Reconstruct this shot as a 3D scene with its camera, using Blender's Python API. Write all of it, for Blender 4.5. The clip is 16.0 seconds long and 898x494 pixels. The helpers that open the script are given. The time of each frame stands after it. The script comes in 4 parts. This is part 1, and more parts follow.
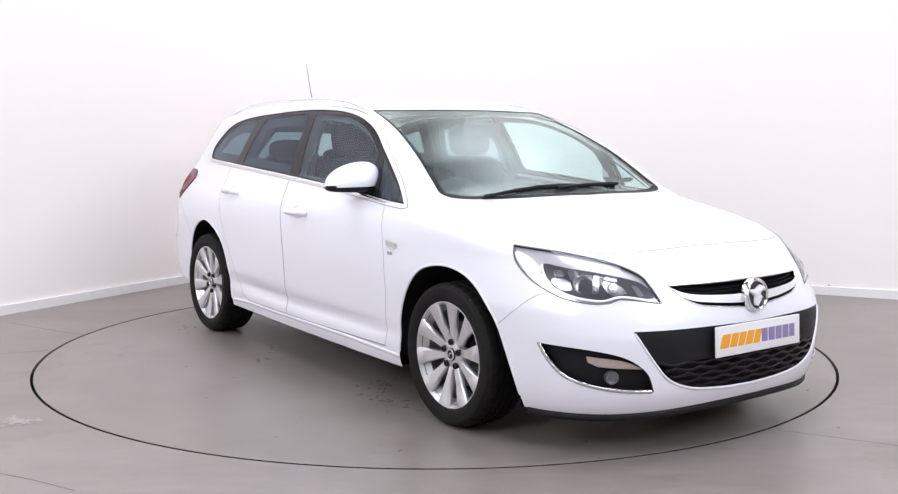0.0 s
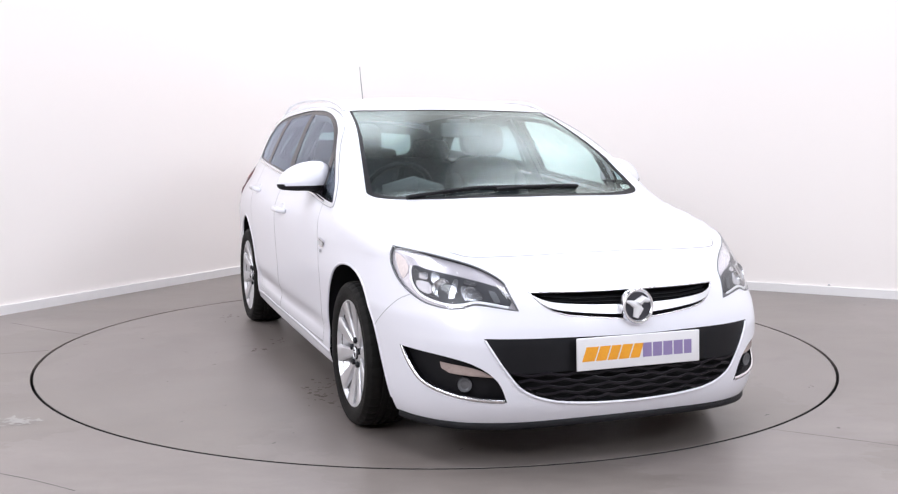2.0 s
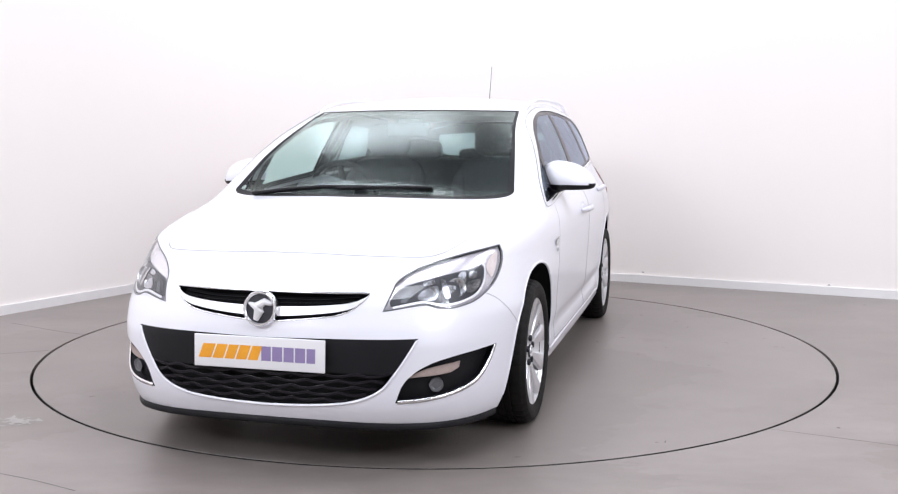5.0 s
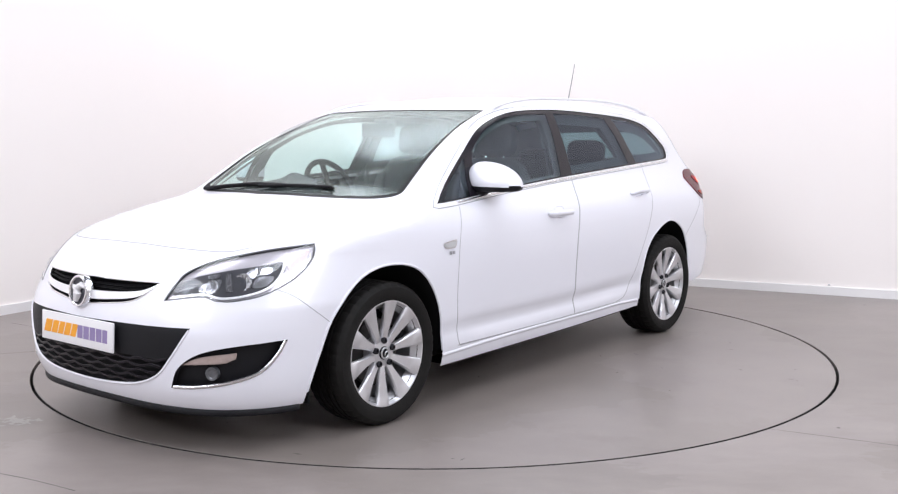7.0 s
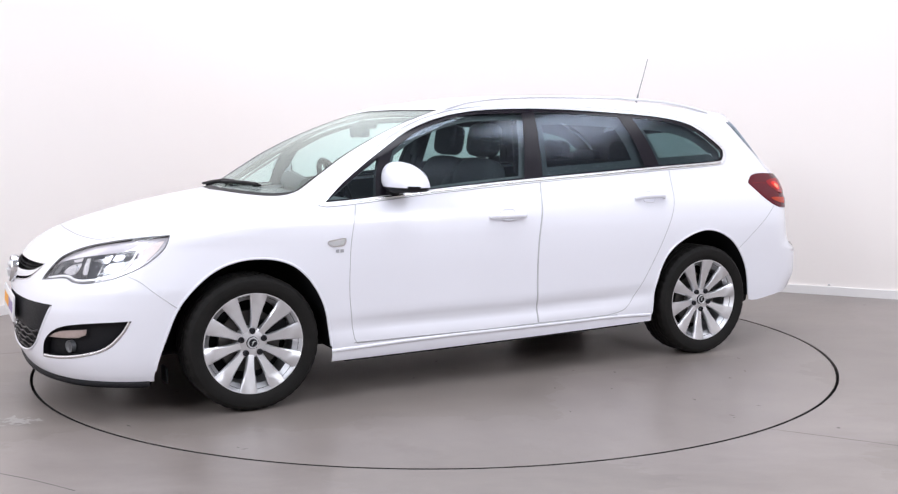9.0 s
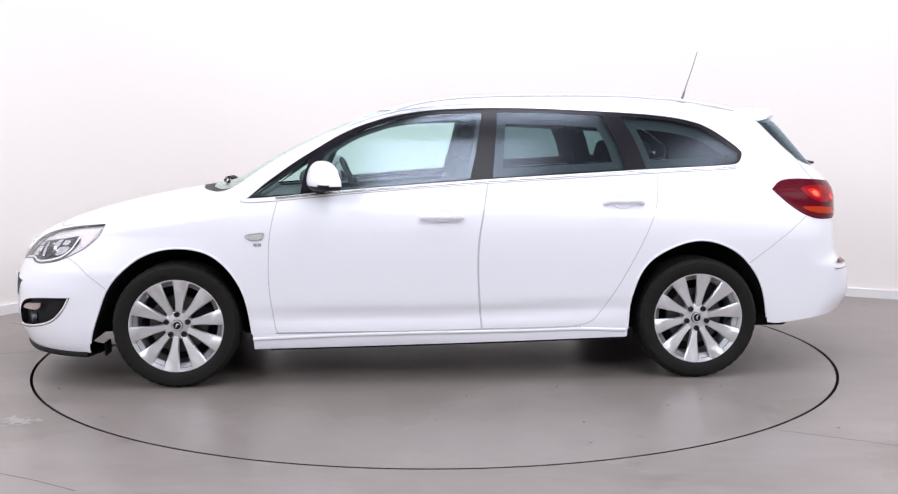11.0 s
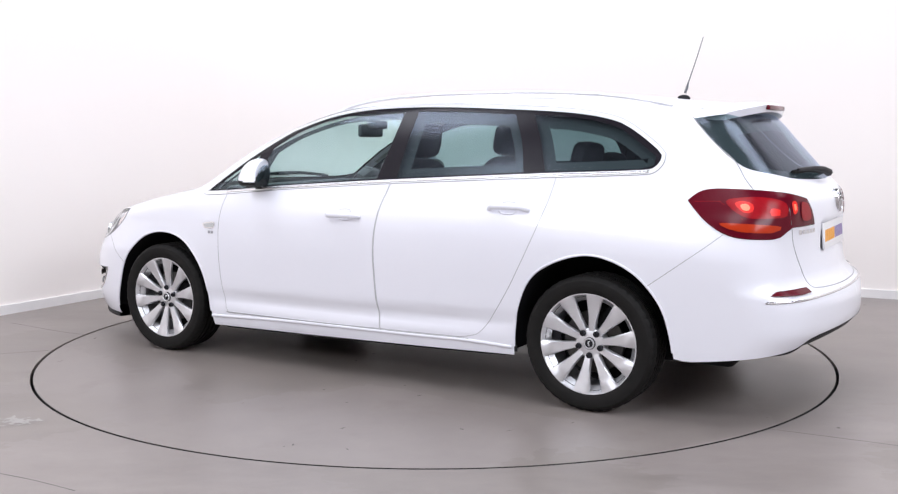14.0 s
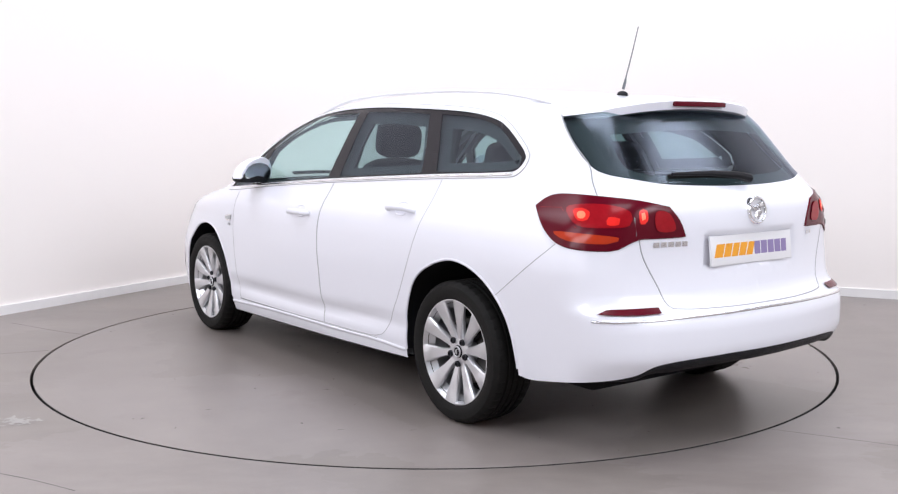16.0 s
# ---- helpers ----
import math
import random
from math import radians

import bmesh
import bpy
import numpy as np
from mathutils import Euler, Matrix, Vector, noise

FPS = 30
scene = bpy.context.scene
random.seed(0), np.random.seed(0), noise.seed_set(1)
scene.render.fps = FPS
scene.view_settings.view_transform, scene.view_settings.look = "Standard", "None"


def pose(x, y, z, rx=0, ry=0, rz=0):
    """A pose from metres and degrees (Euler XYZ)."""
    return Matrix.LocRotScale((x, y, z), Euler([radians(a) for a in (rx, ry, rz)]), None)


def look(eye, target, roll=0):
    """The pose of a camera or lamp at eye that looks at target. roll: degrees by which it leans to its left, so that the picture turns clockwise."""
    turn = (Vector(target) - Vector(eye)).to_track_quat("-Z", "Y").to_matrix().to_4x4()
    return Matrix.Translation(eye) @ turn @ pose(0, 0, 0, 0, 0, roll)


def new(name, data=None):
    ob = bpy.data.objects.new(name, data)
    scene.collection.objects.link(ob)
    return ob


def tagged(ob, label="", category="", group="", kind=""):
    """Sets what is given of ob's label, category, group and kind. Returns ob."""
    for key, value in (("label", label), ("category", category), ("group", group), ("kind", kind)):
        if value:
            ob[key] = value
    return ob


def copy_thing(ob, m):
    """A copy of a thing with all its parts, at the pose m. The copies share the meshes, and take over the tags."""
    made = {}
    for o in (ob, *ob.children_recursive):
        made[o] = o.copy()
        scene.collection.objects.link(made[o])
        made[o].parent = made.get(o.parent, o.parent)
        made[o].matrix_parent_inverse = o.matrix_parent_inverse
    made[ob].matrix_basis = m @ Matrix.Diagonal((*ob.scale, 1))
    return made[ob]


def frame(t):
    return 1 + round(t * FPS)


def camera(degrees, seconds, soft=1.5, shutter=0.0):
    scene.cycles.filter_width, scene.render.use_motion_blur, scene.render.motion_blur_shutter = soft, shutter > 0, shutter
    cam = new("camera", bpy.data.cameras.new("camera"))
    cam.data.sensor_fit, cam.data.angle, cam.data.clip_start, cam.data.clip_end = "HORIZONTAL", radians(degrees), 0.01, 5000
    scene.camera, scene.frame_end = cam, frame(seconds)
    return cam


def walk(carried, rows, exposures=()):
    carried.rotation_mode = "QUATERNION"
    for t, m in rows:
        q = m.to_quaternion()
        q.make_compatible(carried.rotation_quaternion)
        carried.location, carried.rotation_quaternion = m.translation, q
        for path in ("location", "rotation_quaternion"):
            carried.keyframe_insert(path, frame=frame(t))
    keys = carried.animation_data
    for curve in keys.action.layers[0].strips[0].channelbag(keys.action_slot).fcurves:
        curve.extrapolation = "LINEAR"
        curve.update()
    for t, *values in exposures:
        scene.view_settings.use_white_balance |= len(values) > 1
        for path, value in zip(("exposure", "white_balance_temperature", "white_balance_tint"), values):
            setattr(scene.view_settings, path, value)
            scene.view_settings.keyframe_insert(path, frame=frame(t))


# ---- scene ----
from mathutils.geometry import delaunay_2d_cdt

cam = camera(48.1, 16.0, soft=1.25)
walk(cam, [(t, pose(0, -5.949, 1.274, 90 - 6.349, 0, -0.771)) for t in (0.0, 16.0)])

# ---- light: a white studio under large ceiling panels ----
world = bpy.data.worlds.new("studio_dark")
world.use_nodes = True
world.node_tree.nodes["Background"].inputs[0].default_value = (0.9, 0.95, 1, 1)
world.node_tree.nodes["Background"].inputs[1].default_value = 0.02
scene.world = world
scene.view_settings.exposure = 0.0
CEILING = 4.6
PANEL_WATTS, FILL_WATTS = 72, 210


def nodes_of(name):
    m = bpy.data.materials.new(name)
    m.use_nodes = True
    return m, m.node_tree, m.node_tree.nodes["Principled BSDF"]


def material(name, color, rough=0.5, metal=0.0, vary=0.06, scale=8.0, bump=0.0, fine=120.0, coat=0.0, rough_vary=0.08, ior=1.5, emit=None):
    """A surface with cloudy variation at two scales in colour, gloss and relief."""
    m, tree, b = nodes_of(name)
    n, l = tree.nodes, tree.links
    b.inputs["Metallic"].default_value, b.inputs["IOR"].default_value = metal, ior
    b.inputs["Coat Weight"].default_value, b.inputs["Coat Roughness"].default_value = coat, 0.12
    co = n.new("ShaderNodeTexCoord")
    big, small = n.new("ShaderNodeTexNoise"), n.new("ShaderNodeTexNoise")
    for t, s in ((big, scale), (small, fine)):
        t.inputs["Scale"].default_value, t.inputs["Detail"].default_value = s, 5
        l.new(co.outputs["Object"], t.inputs["Vector"])
    mix = n.new("ShaderNodeMath")
    mix.operation = "MULTIPLY_ADD"
    mix.inputs[1].default_value = 0.6
    half = n.new("ShaderNodeMath")
    half.operation = "MULTIPLY"
    half.inputs[1].default_value = 0.4
    l.new(small.outputs[0], half.inputs[0])
    l.new(big.outputs[0], mix.inputs[0])
    l.new(half.outputs[0], mix.inputs[2])
    ramp = n.new("ShaderNodeMix")
    ramp.data_type = "RGBA"
    ramp.inputs[6].default_value = (*[c * (1 - vary) for c in color], 1)
    ramp.inputs[7].default_value = (*[min(1, c * (1 + vary)) for c in color], 1)
    l.new(mix.outputs[0], ramp.inputs[0])
    l.new(ramp.outputs[2], b.inputs["Base Color"])
    r = n.new("ShaderNodeMapRange")
    r.inputs[3].default_value, r.inputs[4].default_value = max(0.01, rough - rough_vary), min(1, rough + rough_vary)
    l.new(mix.outputs[0], r.inputs[0])
    l.new(r.outputs[0], b.inputs["Roughness"])
    if bump:
        bu = n.new("ShaderNodeBump")
        bu.inputs["Strength"].default_value, bu.inputs["Distance"].default_value = bump, 0.004
        l.new(small.outputs[0], bu.inputs["Height"])
        l.new(bu.outputs[0], b.inputs["Normal"])
    if emit:
        b.inputs["Emission Color"].default_value, b.inputs["Emission Strength"].default_value = (*emit[0], 1), emit[1]
    return m


def glass(name, color, rough=0.0, face=0.04, sheen=(1, 1, 1)):
    """A thin tinted pane: mostly clear, with a mirror's sheen that grows towards grazing angles."""
    m, tree, b = nodes_of(name)
    n, l = tree.nodes, tree.links
    n.remove(b)
    clear, shine, mix, edge, power, gain = (n.new("ShaderNode" + k) for k in ("BsdfTransparent", "BsdfGlossy", "MixShader", "LayerWeight", "Math", "Math"))
    clear.inputs[0].default_value = (*color, 1)
    shine.inputs[0].default_value, shine.inputs[1].default_value = (*sheen, 1), rough
    edge.inputs[0].default_value = 0.5
    power.operation, power.inputs[1].default_value = "POWER", 5.0
    gain.operation, gain.inputs[1].default_value, gain.inputs[2].default_value = "MULTIPLY_ADD", 0.85, face
    l.new(edge.outputs["Facing"], power.inputs[0])
    l.new(power.outputs[0], gain.inputs[0])
    l.new(gain.outputs[0], mix.inputs[0])
    l.new(clear.outputs[0], mix.inputs[1])
    l.new(shine.outputs[0], mix.inputs[2])
    l.new(mix.outputs[0], n["Material Output"].inputs[0])
    return m


PAINT = material("white_car_paint", (0.82, 0.82, 0.875), 0.3, vary=0.005, coat=0.6, rough_vary=0.008, fine=400)
GLASS = glass("clear_green_glass", (0.74, 0.91, 0.89), 0.15, face=0.075, sheen=(.77, .85, 1.0))
SCREEN_GLASS = glass("clear_green_windscreen", (0.78, 0.91, 0.89), 0.26, face=0.10, sheen=(.9, 1.0, .96))
PRIVACY = glass("dark_tinted_glass", (0.34, 0.45, 0.46), 0.2, face=0.055, sheen=(.77, .84, 1.0))
CHROME = material("satin_chrome", (0.84, 0.84, 0.86), 0.25, 1.0, vary=0.02, rough_vary=0.04)
SATIN = material("bright_window_trim", (0.86, 0.86, 0.88), 0.4, 0.55, vary=0.02)
BLACK = material("gloss_black_trim", (0.012, 0.010, 0.014), 0.25, vary=0.2, rough_vary=0.05, ior=1.33)
PLASTIC = material("black_grained_plastic", (0.011, 0.011, 0.013), 0.5, vary=0.2, bump=0.2, fine=500, ior=1.28)
DARK = material("matt_black_underbody", (0.008, 0.008, 0.009), 0.85, vary=0.3, ior=1.28)
SEAM = material("panel_gap", (0.33, 0.33, 0.34), 0.8, vary=0.1)
FAINT = material("fine_panel_gap", (0.44, 0.44, 0.45), 0.8, vary=0.05)
RUBBER = material("tyre_rubber", (0.0085, 0.0078, 0.0072), 0.7, vary=0.9, scale=22, bump=0.4, fine=160, ior=1.3)
BOLT = material("dark_wheel_bolt", (0.025, 0.025, 0.03), 0.4, 0.6, vary=0.2)
BADGE = material("dark_badge_field", (0.05, 0.05, 0.06), 0.3, 0.3, vary=0.1)
ALLOY = material("silver_alloy", (0.72, 0.72, 0.74), 0.36, 0.8, vary=0.05, rough_vary=0.06)
STEEL = material("dull_steel", (0.11, 0.105, 0.10), 0.45, 0.9, vary=0.2, scale=20)
FABRIC = material("charcoal_seat_cloth", (0.035, 0.037, 0.042), 0.9, vary=0.2, bump=0.08, fine=350, ior=1.28)
TRIM = material("grey_interior_plastic", (0.06, 0.065, 0.07), 0.6, vary=0.15, bump=0.2, fine=300)
LINING = material("pale_grey_headlining", (0.42, 0.42, 0.41), 0.9, vary=0.06, bump=0.2, fine=300)
RED = material("red_lamp_lens", (0.10, 0.002, 0.010), 0.2, vary=0.15, ior=1.3, rough_vary=0.03)
RED_MID = material("mid_red_reflector", (0.30, 0.006, 0.012), 0.2, vary=0.35, scale=45, ior=1.3, rough_vary=0.05)
# light thrown back by the tail lamp reflectors, put in as glowing colour
RED_GLINT = material("red_reflector_glint", (0.55, 0.012, 0.014), 0.2, vary=0.3, scale=30, ior=1.3, rough_vary=0.05, emit=((1, 0.06, 0.035), 0.3))
ORANGE_GLINT = material("orange_reflector_glint", (0.8, 0.16, 0.08), 0.3, vary=0.3, scale=30, emit=((1, 0.22, 0.10), 0.5))
AMBER = material("amber_lamp_lens", (0.42, 0.035, 0.01), 0.15, vary=0.12, scale=30, ior=1.3)
LAMP_BLACK = material("dark_lamp_bezel", (0.045, 0.045, 0.052), 0.35, vary=0.3, scale=40)
FACET = material("bright_reflector_facet", (0.60, 0.60, 0.63), 0.2, 0.95, vary=0.5, scale=90, rough_vary=0.12)
PEACH = material("pale_amber_indicator", (0.82, 0.69, 0.66), 0.35, 0.2, vary=0.3, scale=60)
PALE_AMBER = material("pale_lamp_housing", (0.80, 0.76, 0.80), 0.25, 0.5, vary=0.1, scale=40, coat=1.0)
MIRROR_GLASS = material("mirror_glass", (0.55, 0.58, 0.60), 0.04, 1.0, vary=0.02, rough_vary=0.01)
MIRROR = material("lamp_reflector", (0.52, 0.53, 0.55), 0.28, 1.0, vary=0.15, scale=60)
LENS = glass("clear_lamp_cover", (0.96, 0.97, 0.98), face=0.04)
BEZEL = material("lamp_bezel", (0.16, 0.165, 0.175), 0.3, 0.5, vary=0.2, scale=40)
PLATE = material("white_plate", (0.80, 0.79, 0.80), 0.35, vary=0.02, coat=0.3)
ORANGE = material("orange_print", (0.95, 0.36, 0.02), 0.5, vary=0.25, scale=14)
PURPLE = material("purple_print", (0.27, 0.21, 0.40), 0.5, vary=0.15, scale=14)
SMOKY = material("smoky_lamp_lens", (0.46, 0.37, 0.34), 0.25, 0.2, vary=0.35, scale=50)
PALE = material("white_lamp_lens", (0.5, 0.5, 0.5), 0.3, vary=0.05, coat=0.5)
GREY_PRINT = material("grey_print", (0.35, 0.35, 0.37), 0.5)


# ---- helpers for meshes ----
def mesh_object(name, verts, faces, mat, parent=None, label="", smooth=True, normals=None):
    me = bpy.data.meshes.new(name)
    me.from_pydata([tuple(v) for v in verts], [], [tuple(f) for f in faces])
    me.polygons.foreach_set("use_smooth", [smooth] * len(me.polygons))
    me.materials.append(mat)
    if normals is not None:
        me.normals_split_custom_set_from_vertices([tuple(n) for n in normals])
    me.update()
    ob = new(name, me)
    ob.parent = parent
    if label:
        ob["label"] = label
    return ob


def part(name, bm, mat, parent, label="", smooth=True, sharp=35):
    me = bpy.data.meshes.new(name)
    bmesh.ops.recalc_face_normals(bm, faces=bm.faces)
    for f in bm.faces:
        f.smooth = smooth
    for e in bm.edges:
        if len(e.link_faces) == 2 and e.calc_face_angle(0) > radians(sharp):
            e.smooth = False
    bm.to_mesh(me)
    bm.free()
    me.materials.append(mat)
    ob = new(name, me)
    ob.parent = parent
    if label:
        ob["label"] = label
    return ob


def box(bm, sx, sy, sz, at, bevel=0.0, m=None):
    got = bmesh.ops.create_cube(bm, size=1, matrix=Matrix.Translation(at) @ (m or Matrix()) @ Matrix.Diagonal((sx, sy, sz, 1)))
    if bevel:
        edges = list({e for v in got["verts"] for e in v.link_edges})
        bmesh.ops.bevel(bm, geom=edges, offset=bevel, segments=3, affect="EDGES", profile=0.5)
    return bm


def lathe(profile, steps=48, closed=True):
    """Spins (radius, y) round the y axis."""
    bm = bmesh.new()
    rings = []
    for k in range(steps):
        a = 2 * math.pi * k / steps
        rings.append([bm.verts.new((r * math.cos(a), y, r * math.sin(a))) for r, y in profile])
    for k in range(steps):
        a, b = rings[k], rings[(k + 1) % steps]
        for i in range(len(profile) if closed else len(profile) - 1):
            j = (i + 1) % len(profile)
            bm.faces.new((a[i], a[j], b[j], b[i]))
    return bm


def tube(points, radius, sides=8, flat=1.0):
    """A closed pipe along points."""
    bm = bmesh.new()
    pts = [Vector(p) for p in points]
    rings = []
    for i, p in enumerate(pts):
        d = (pts[min(i + 1, len(pts) - 1)] - pts[max(i - 1, 0)]).normalized()
        u = d.cross(Vector((0, 0, 1)) if abs(d.z) < 0.9 else Vector((0, 1, 0))).normalized()
        v = d.cross(u)
        r = radius[i] if isinstance(radius, (list, tuple)) else radius
        rings.append([bm.verts.new(p + (u * math.cos(a) + v * math.sin(a) * flat) * r) for a in (2 * math.pi * k / sides for k in range(sides))])
    for a, b in zip(rings, rings[1:]):
        for k in range(sides):
            bm.faces.new((a[k], a[(k + 1) % sides], b[(k + 1) % sides], b[k]))
    bm.faces.new(rings[0])
    bm.faces.new(rings[-1])
    return bm


def join(*bms):
    out = bmesh.new()
    for b in bms:
        me = bpy.data.meshes.new("tmp")
        b.to_mesh(me)
        b.free()
        out.from_mesh(me)
        bpy.data.meshes.remove(me)
    return out


def spline(pts, step=0.02):
    """Catmull-Rom through points, resampled."""
    p = [np.array(q, float) for q in pts]
    p = [2 * p[0] - p[1]] + p + [2 * p[-1] - p[-2]]
    out = []
    for a, b, c, d in zip(p, p[1:], p[2:], p[3:]):
        n = max(1, int(np.linalg.norm(c - b) / step))
        for k in range(n):
            t = k / n
            out.append(0.5 * (2 * b + (c - a) * t + (2 * a - 5 * b + 4 * c - d) * t * t + (3 * b - a - 3 * c + d) * t ** 3))
    out.append(p[-2])
    return [tuple(q) for q in out]


def ring(*segments, step=0.02):
    """A closed outline of smooth segments that meet in corners."""
    out = []
    for seg in segments:
        out += spline(seg, step)[:-1]
    return out


def loop(pts, step=0.02):
    """A closed outline that is smooth all round."""
    n = len(pts)
    p = [np.array(q, float) for q in pts]
    out = []
    for i in range(n):
        a, b, c, d = p[i - 1], p[i], p[(i + 1) % n], p[(i + 2) % n]
        k_n = max(1, int(np.linalg.norm(c - b) / step))
        for k in range(k_n):
            t = k / k_n
            out.append(tuple(0.5 * (2 * b + (c - a) * t + (2 * a - 5 * b + 4 * c - d) * t * t + (3 * b - a - 3 * c + d) * t ** 3)))
    return out


def inset(poly, d):
    """The outline moved inwards by d."""
    p = np.array(poly)
    if (p[:, 0] * np.roll(p[:, 1], -1) - np.roll(p[:, 0], -1) * p[:, 1]).sum() < 0:
        p = p[::-1]
    t1, t2 = p - np.roll(p, 1, 0), np.roll(p, -1, 0) - p
    n1, n2 = (np.stack([-t[:, 1], t[:, 0]], 1) / np.maximum(np.linalg.norm(t, axis=1, keepdims=True), 1e-9) for t in (t1, t2))
    n = n1 + n2
    n /= np.maximum((n * n).sum(1, keepdims=True) / 2, 0.5)
    return [tuple(q) for q in p + n * d]


def inside(poly, pts):
    x, y = pts[:, 0], pts[:, 1]
    res = np.zeros(len(pts), bool)
    q = np.array(poly)
    for (x0, y0), (x1, y1) in zip(q, np.roll(q, -1, 0)):
        if y0 != y1:
            res ^= ((y0 > y) != (y1 > y)) & (x < (x1 - x0) * (y - y0) / (y1 - y0) + x0)
    return res


def panels(outlines, lines, step):
    """Cuts the plane into triangles that keep to all outlines and open lines. Returns the corners and the triangles."""
    pts, edges = [], []
    for poly, closed in [(o, True) for o in outlines] + [(o, False) for o in lines]:
        n0, n = len(pts), len(poly)
        pts += [tuple(p) for p in poly]
        edges += [(n0 + i, n0 + (i + 1) % n) for i in range(n if closed else n - 1)]
    border = np.array(pts)
    lo, hi = border.min(0), border.max(0)
    gx, gy = np.meshgrid(np.arange(lo[0], hi[0], step), np.arange(lo[1], hi[1], step))
    gx[1::2] += step / 2
    g = np.stack([gx.ravel(), gy.ravel()], 1)
    near = np.array([np.min(((border - q) ** 2).sum(1)) for q in g])
    g = g[near > (0.45 * step) ** 2]
    v, _, f, *_ = delaunay_2d_cdt([Vector(p) for p in pts] + [Vector(p) for p in g], edges, [], 0, 1e-6)
    return np.array([tuple(p) for p in v]), np.array([tuple(t) for t in f if len(t) == 3])


def skin(name, flat, tris, project, mat, parent, both=False, side=1, lift=0.0, label=""):
    """Lays triangles of the flat plan on the body: on its left (side 1), its right (-1), or both halves as one piece."""
    used, idx = np.unique(tris, return_inverse=True)
    p = project(flat[used, 0], flat[used, 1])
    n = normals_at(p)
    p = p + n * lift
    f = idx.reshape(-1, 3)
    a, b, c = p[f[:, 0]], p[f[:, 1]], p[f[:, 2]]
    flip = (np.cross(b - a, c - a) * n[f[:, 0]]).sum(1) < 0
    f[flip] = f[flip][:, ::-1]
    m = np.array([1, -1, 1])
    if both:
        pv, nv, fv = np.concatenate([p, p * m]), np.concatenate([n, n * m]), np.concatenate([f, f[:, ::-1] + len(p)])
    elif side < 0:
        pv, nv, fv = p * m, n * m, f[:, ::-1]
    else:
        pv, nv, fv = p, n, f
    return mesh_object(name, pv, fv, mat, parent, label, True, nv)


def patch(name, poly, project, mat, parent, lift, step=0.025, both=False, side=1, label=""):
    """A thin piece of the outline's shape, proud of the body by lift, with a turned-down rim."""
    v, t = panels([poly], [], step)
    t = t[inside(poly, v[t].mean(1))]
    ob = skin(name, v, t, project, mat, parent, both, side, lift, label)
    return ob


def ribbon(name, line, project, mat, parent, width, lift, side=1, label="", closed=False, both=False):
    """A rounded strip that follows a line on the body."""
    q = np.array(line)
    p = project(q[:, 0], q[:, 1])
    n = normals_at(p)
    t = (np.roll(p, -1, 0) - np.roll(p, 1, 0)) if closed else np.gradient(p, axis=0)
    t /= np.maximum(np.linalg.norm(t, axis=1, keepdims=True), 1e-9)
    w = np.cross(n, t) * width / 2
    rows = [p - w - n * 0.003, p - w * 0.8 + n * lift * 0.7, p + n * lift, p + w * 0.8 + n * lift * 0.7, p + w - n * 0.003]
    if both or side < 0:
        flip = [r * np.array([1, -1, 1]) for r in rows]
    verts, faces = [], []
    for rr in ([rows] if side > 0 and not both else [flip] if not both else [rows, flip]):
        n0 = len(verts)
        verts += list(np.concatenate(rr))
        k = len(p)
        for a in range(4):
            for i in range(k if closed else k - 1):
                j = (i + 1) % k
                faces.append((n0 + a * k + i, n0 + a * k + j, n0 + (a + 1) * k + j, n0 + (a + 1) * k + i))
    ob = mesh_object(name, verts, faces, mat, parent, label)
    return ob


# ---- the car's body as one smooth implicit form: x ahead, y to its left, z up ----
def pchip(xs, ys):
    """A smooth curve through knots, without overshoot."""
    xs, ys = np.array(xs, float), np.array(ys, float)
    h = np.diff(xs)
    d = np.diff(ys) / h
    m = np.zeros_like(ys)
    m[0], m[-1] = d[0], d[-1]
    w1, w2 = 2 * h[1:] + h[:-1], h[1:] + 2 * h[:-1]
    same = d[1:] * d[:-1] > 0
    safe = np.where(same, d[1:], 1), np.where(same, d[:-1], 1)
    m[1:-1] = np.where(same, (w1 + w2) / (w1 / safe[1] + w2 / safe[0]), 0)

    def curve(x):
        x = np.clip(np.asarray(x, float), xs[0], xs[-1])
        i = np.clip(np.searchsorted(xs, x) - 1, 0, len(h) - 1)
        t = (x - xs[i]) / h[i]
        return ((1 + 2 * t) * (1 - t) ** 2 * ys[i] + t * (1 - t) ** 2 * h[i] * m[i]
                + t * t * (3 - 2 * t) * ys[i + 1] + t * t * (t - 1) * h[i] * m[i + 1])
    return curve


TOP = pchip([-2.5, -1.9, -1.6, -1.2, -.8, -.4, 0, .21, .45, .64, .86, 1.0, 1.13, 1.2, 1.36, 1.6, 1.79, 1.95, 2.06, 2.21, 2.3, 2.4],
            [1.30, 1.415, 1.448, 1.486, 1.505, 1.504, 1.480, 1.442, 1.366, 1.29, 1.182, 1.098, 1.03, 1.008, .98, .935, .89, .845, .805, .735, .67, .58])
CROWN = pchip([-2.5, -.2, .2, .9, 1.25, 2.4], [.12, .115, .06, .03, .08, .10])
WIDTH = pchip([.1, .17, .21, .28, .4, .55, .68, .78, .86, .92, .97, 1.04, 1.17, 1.3, 1.4, 1.5],
              [.80, .845, .865, .878, .888, .898, .907, .909, .902, .882, .855, .82, .766, .707, .652, .59])
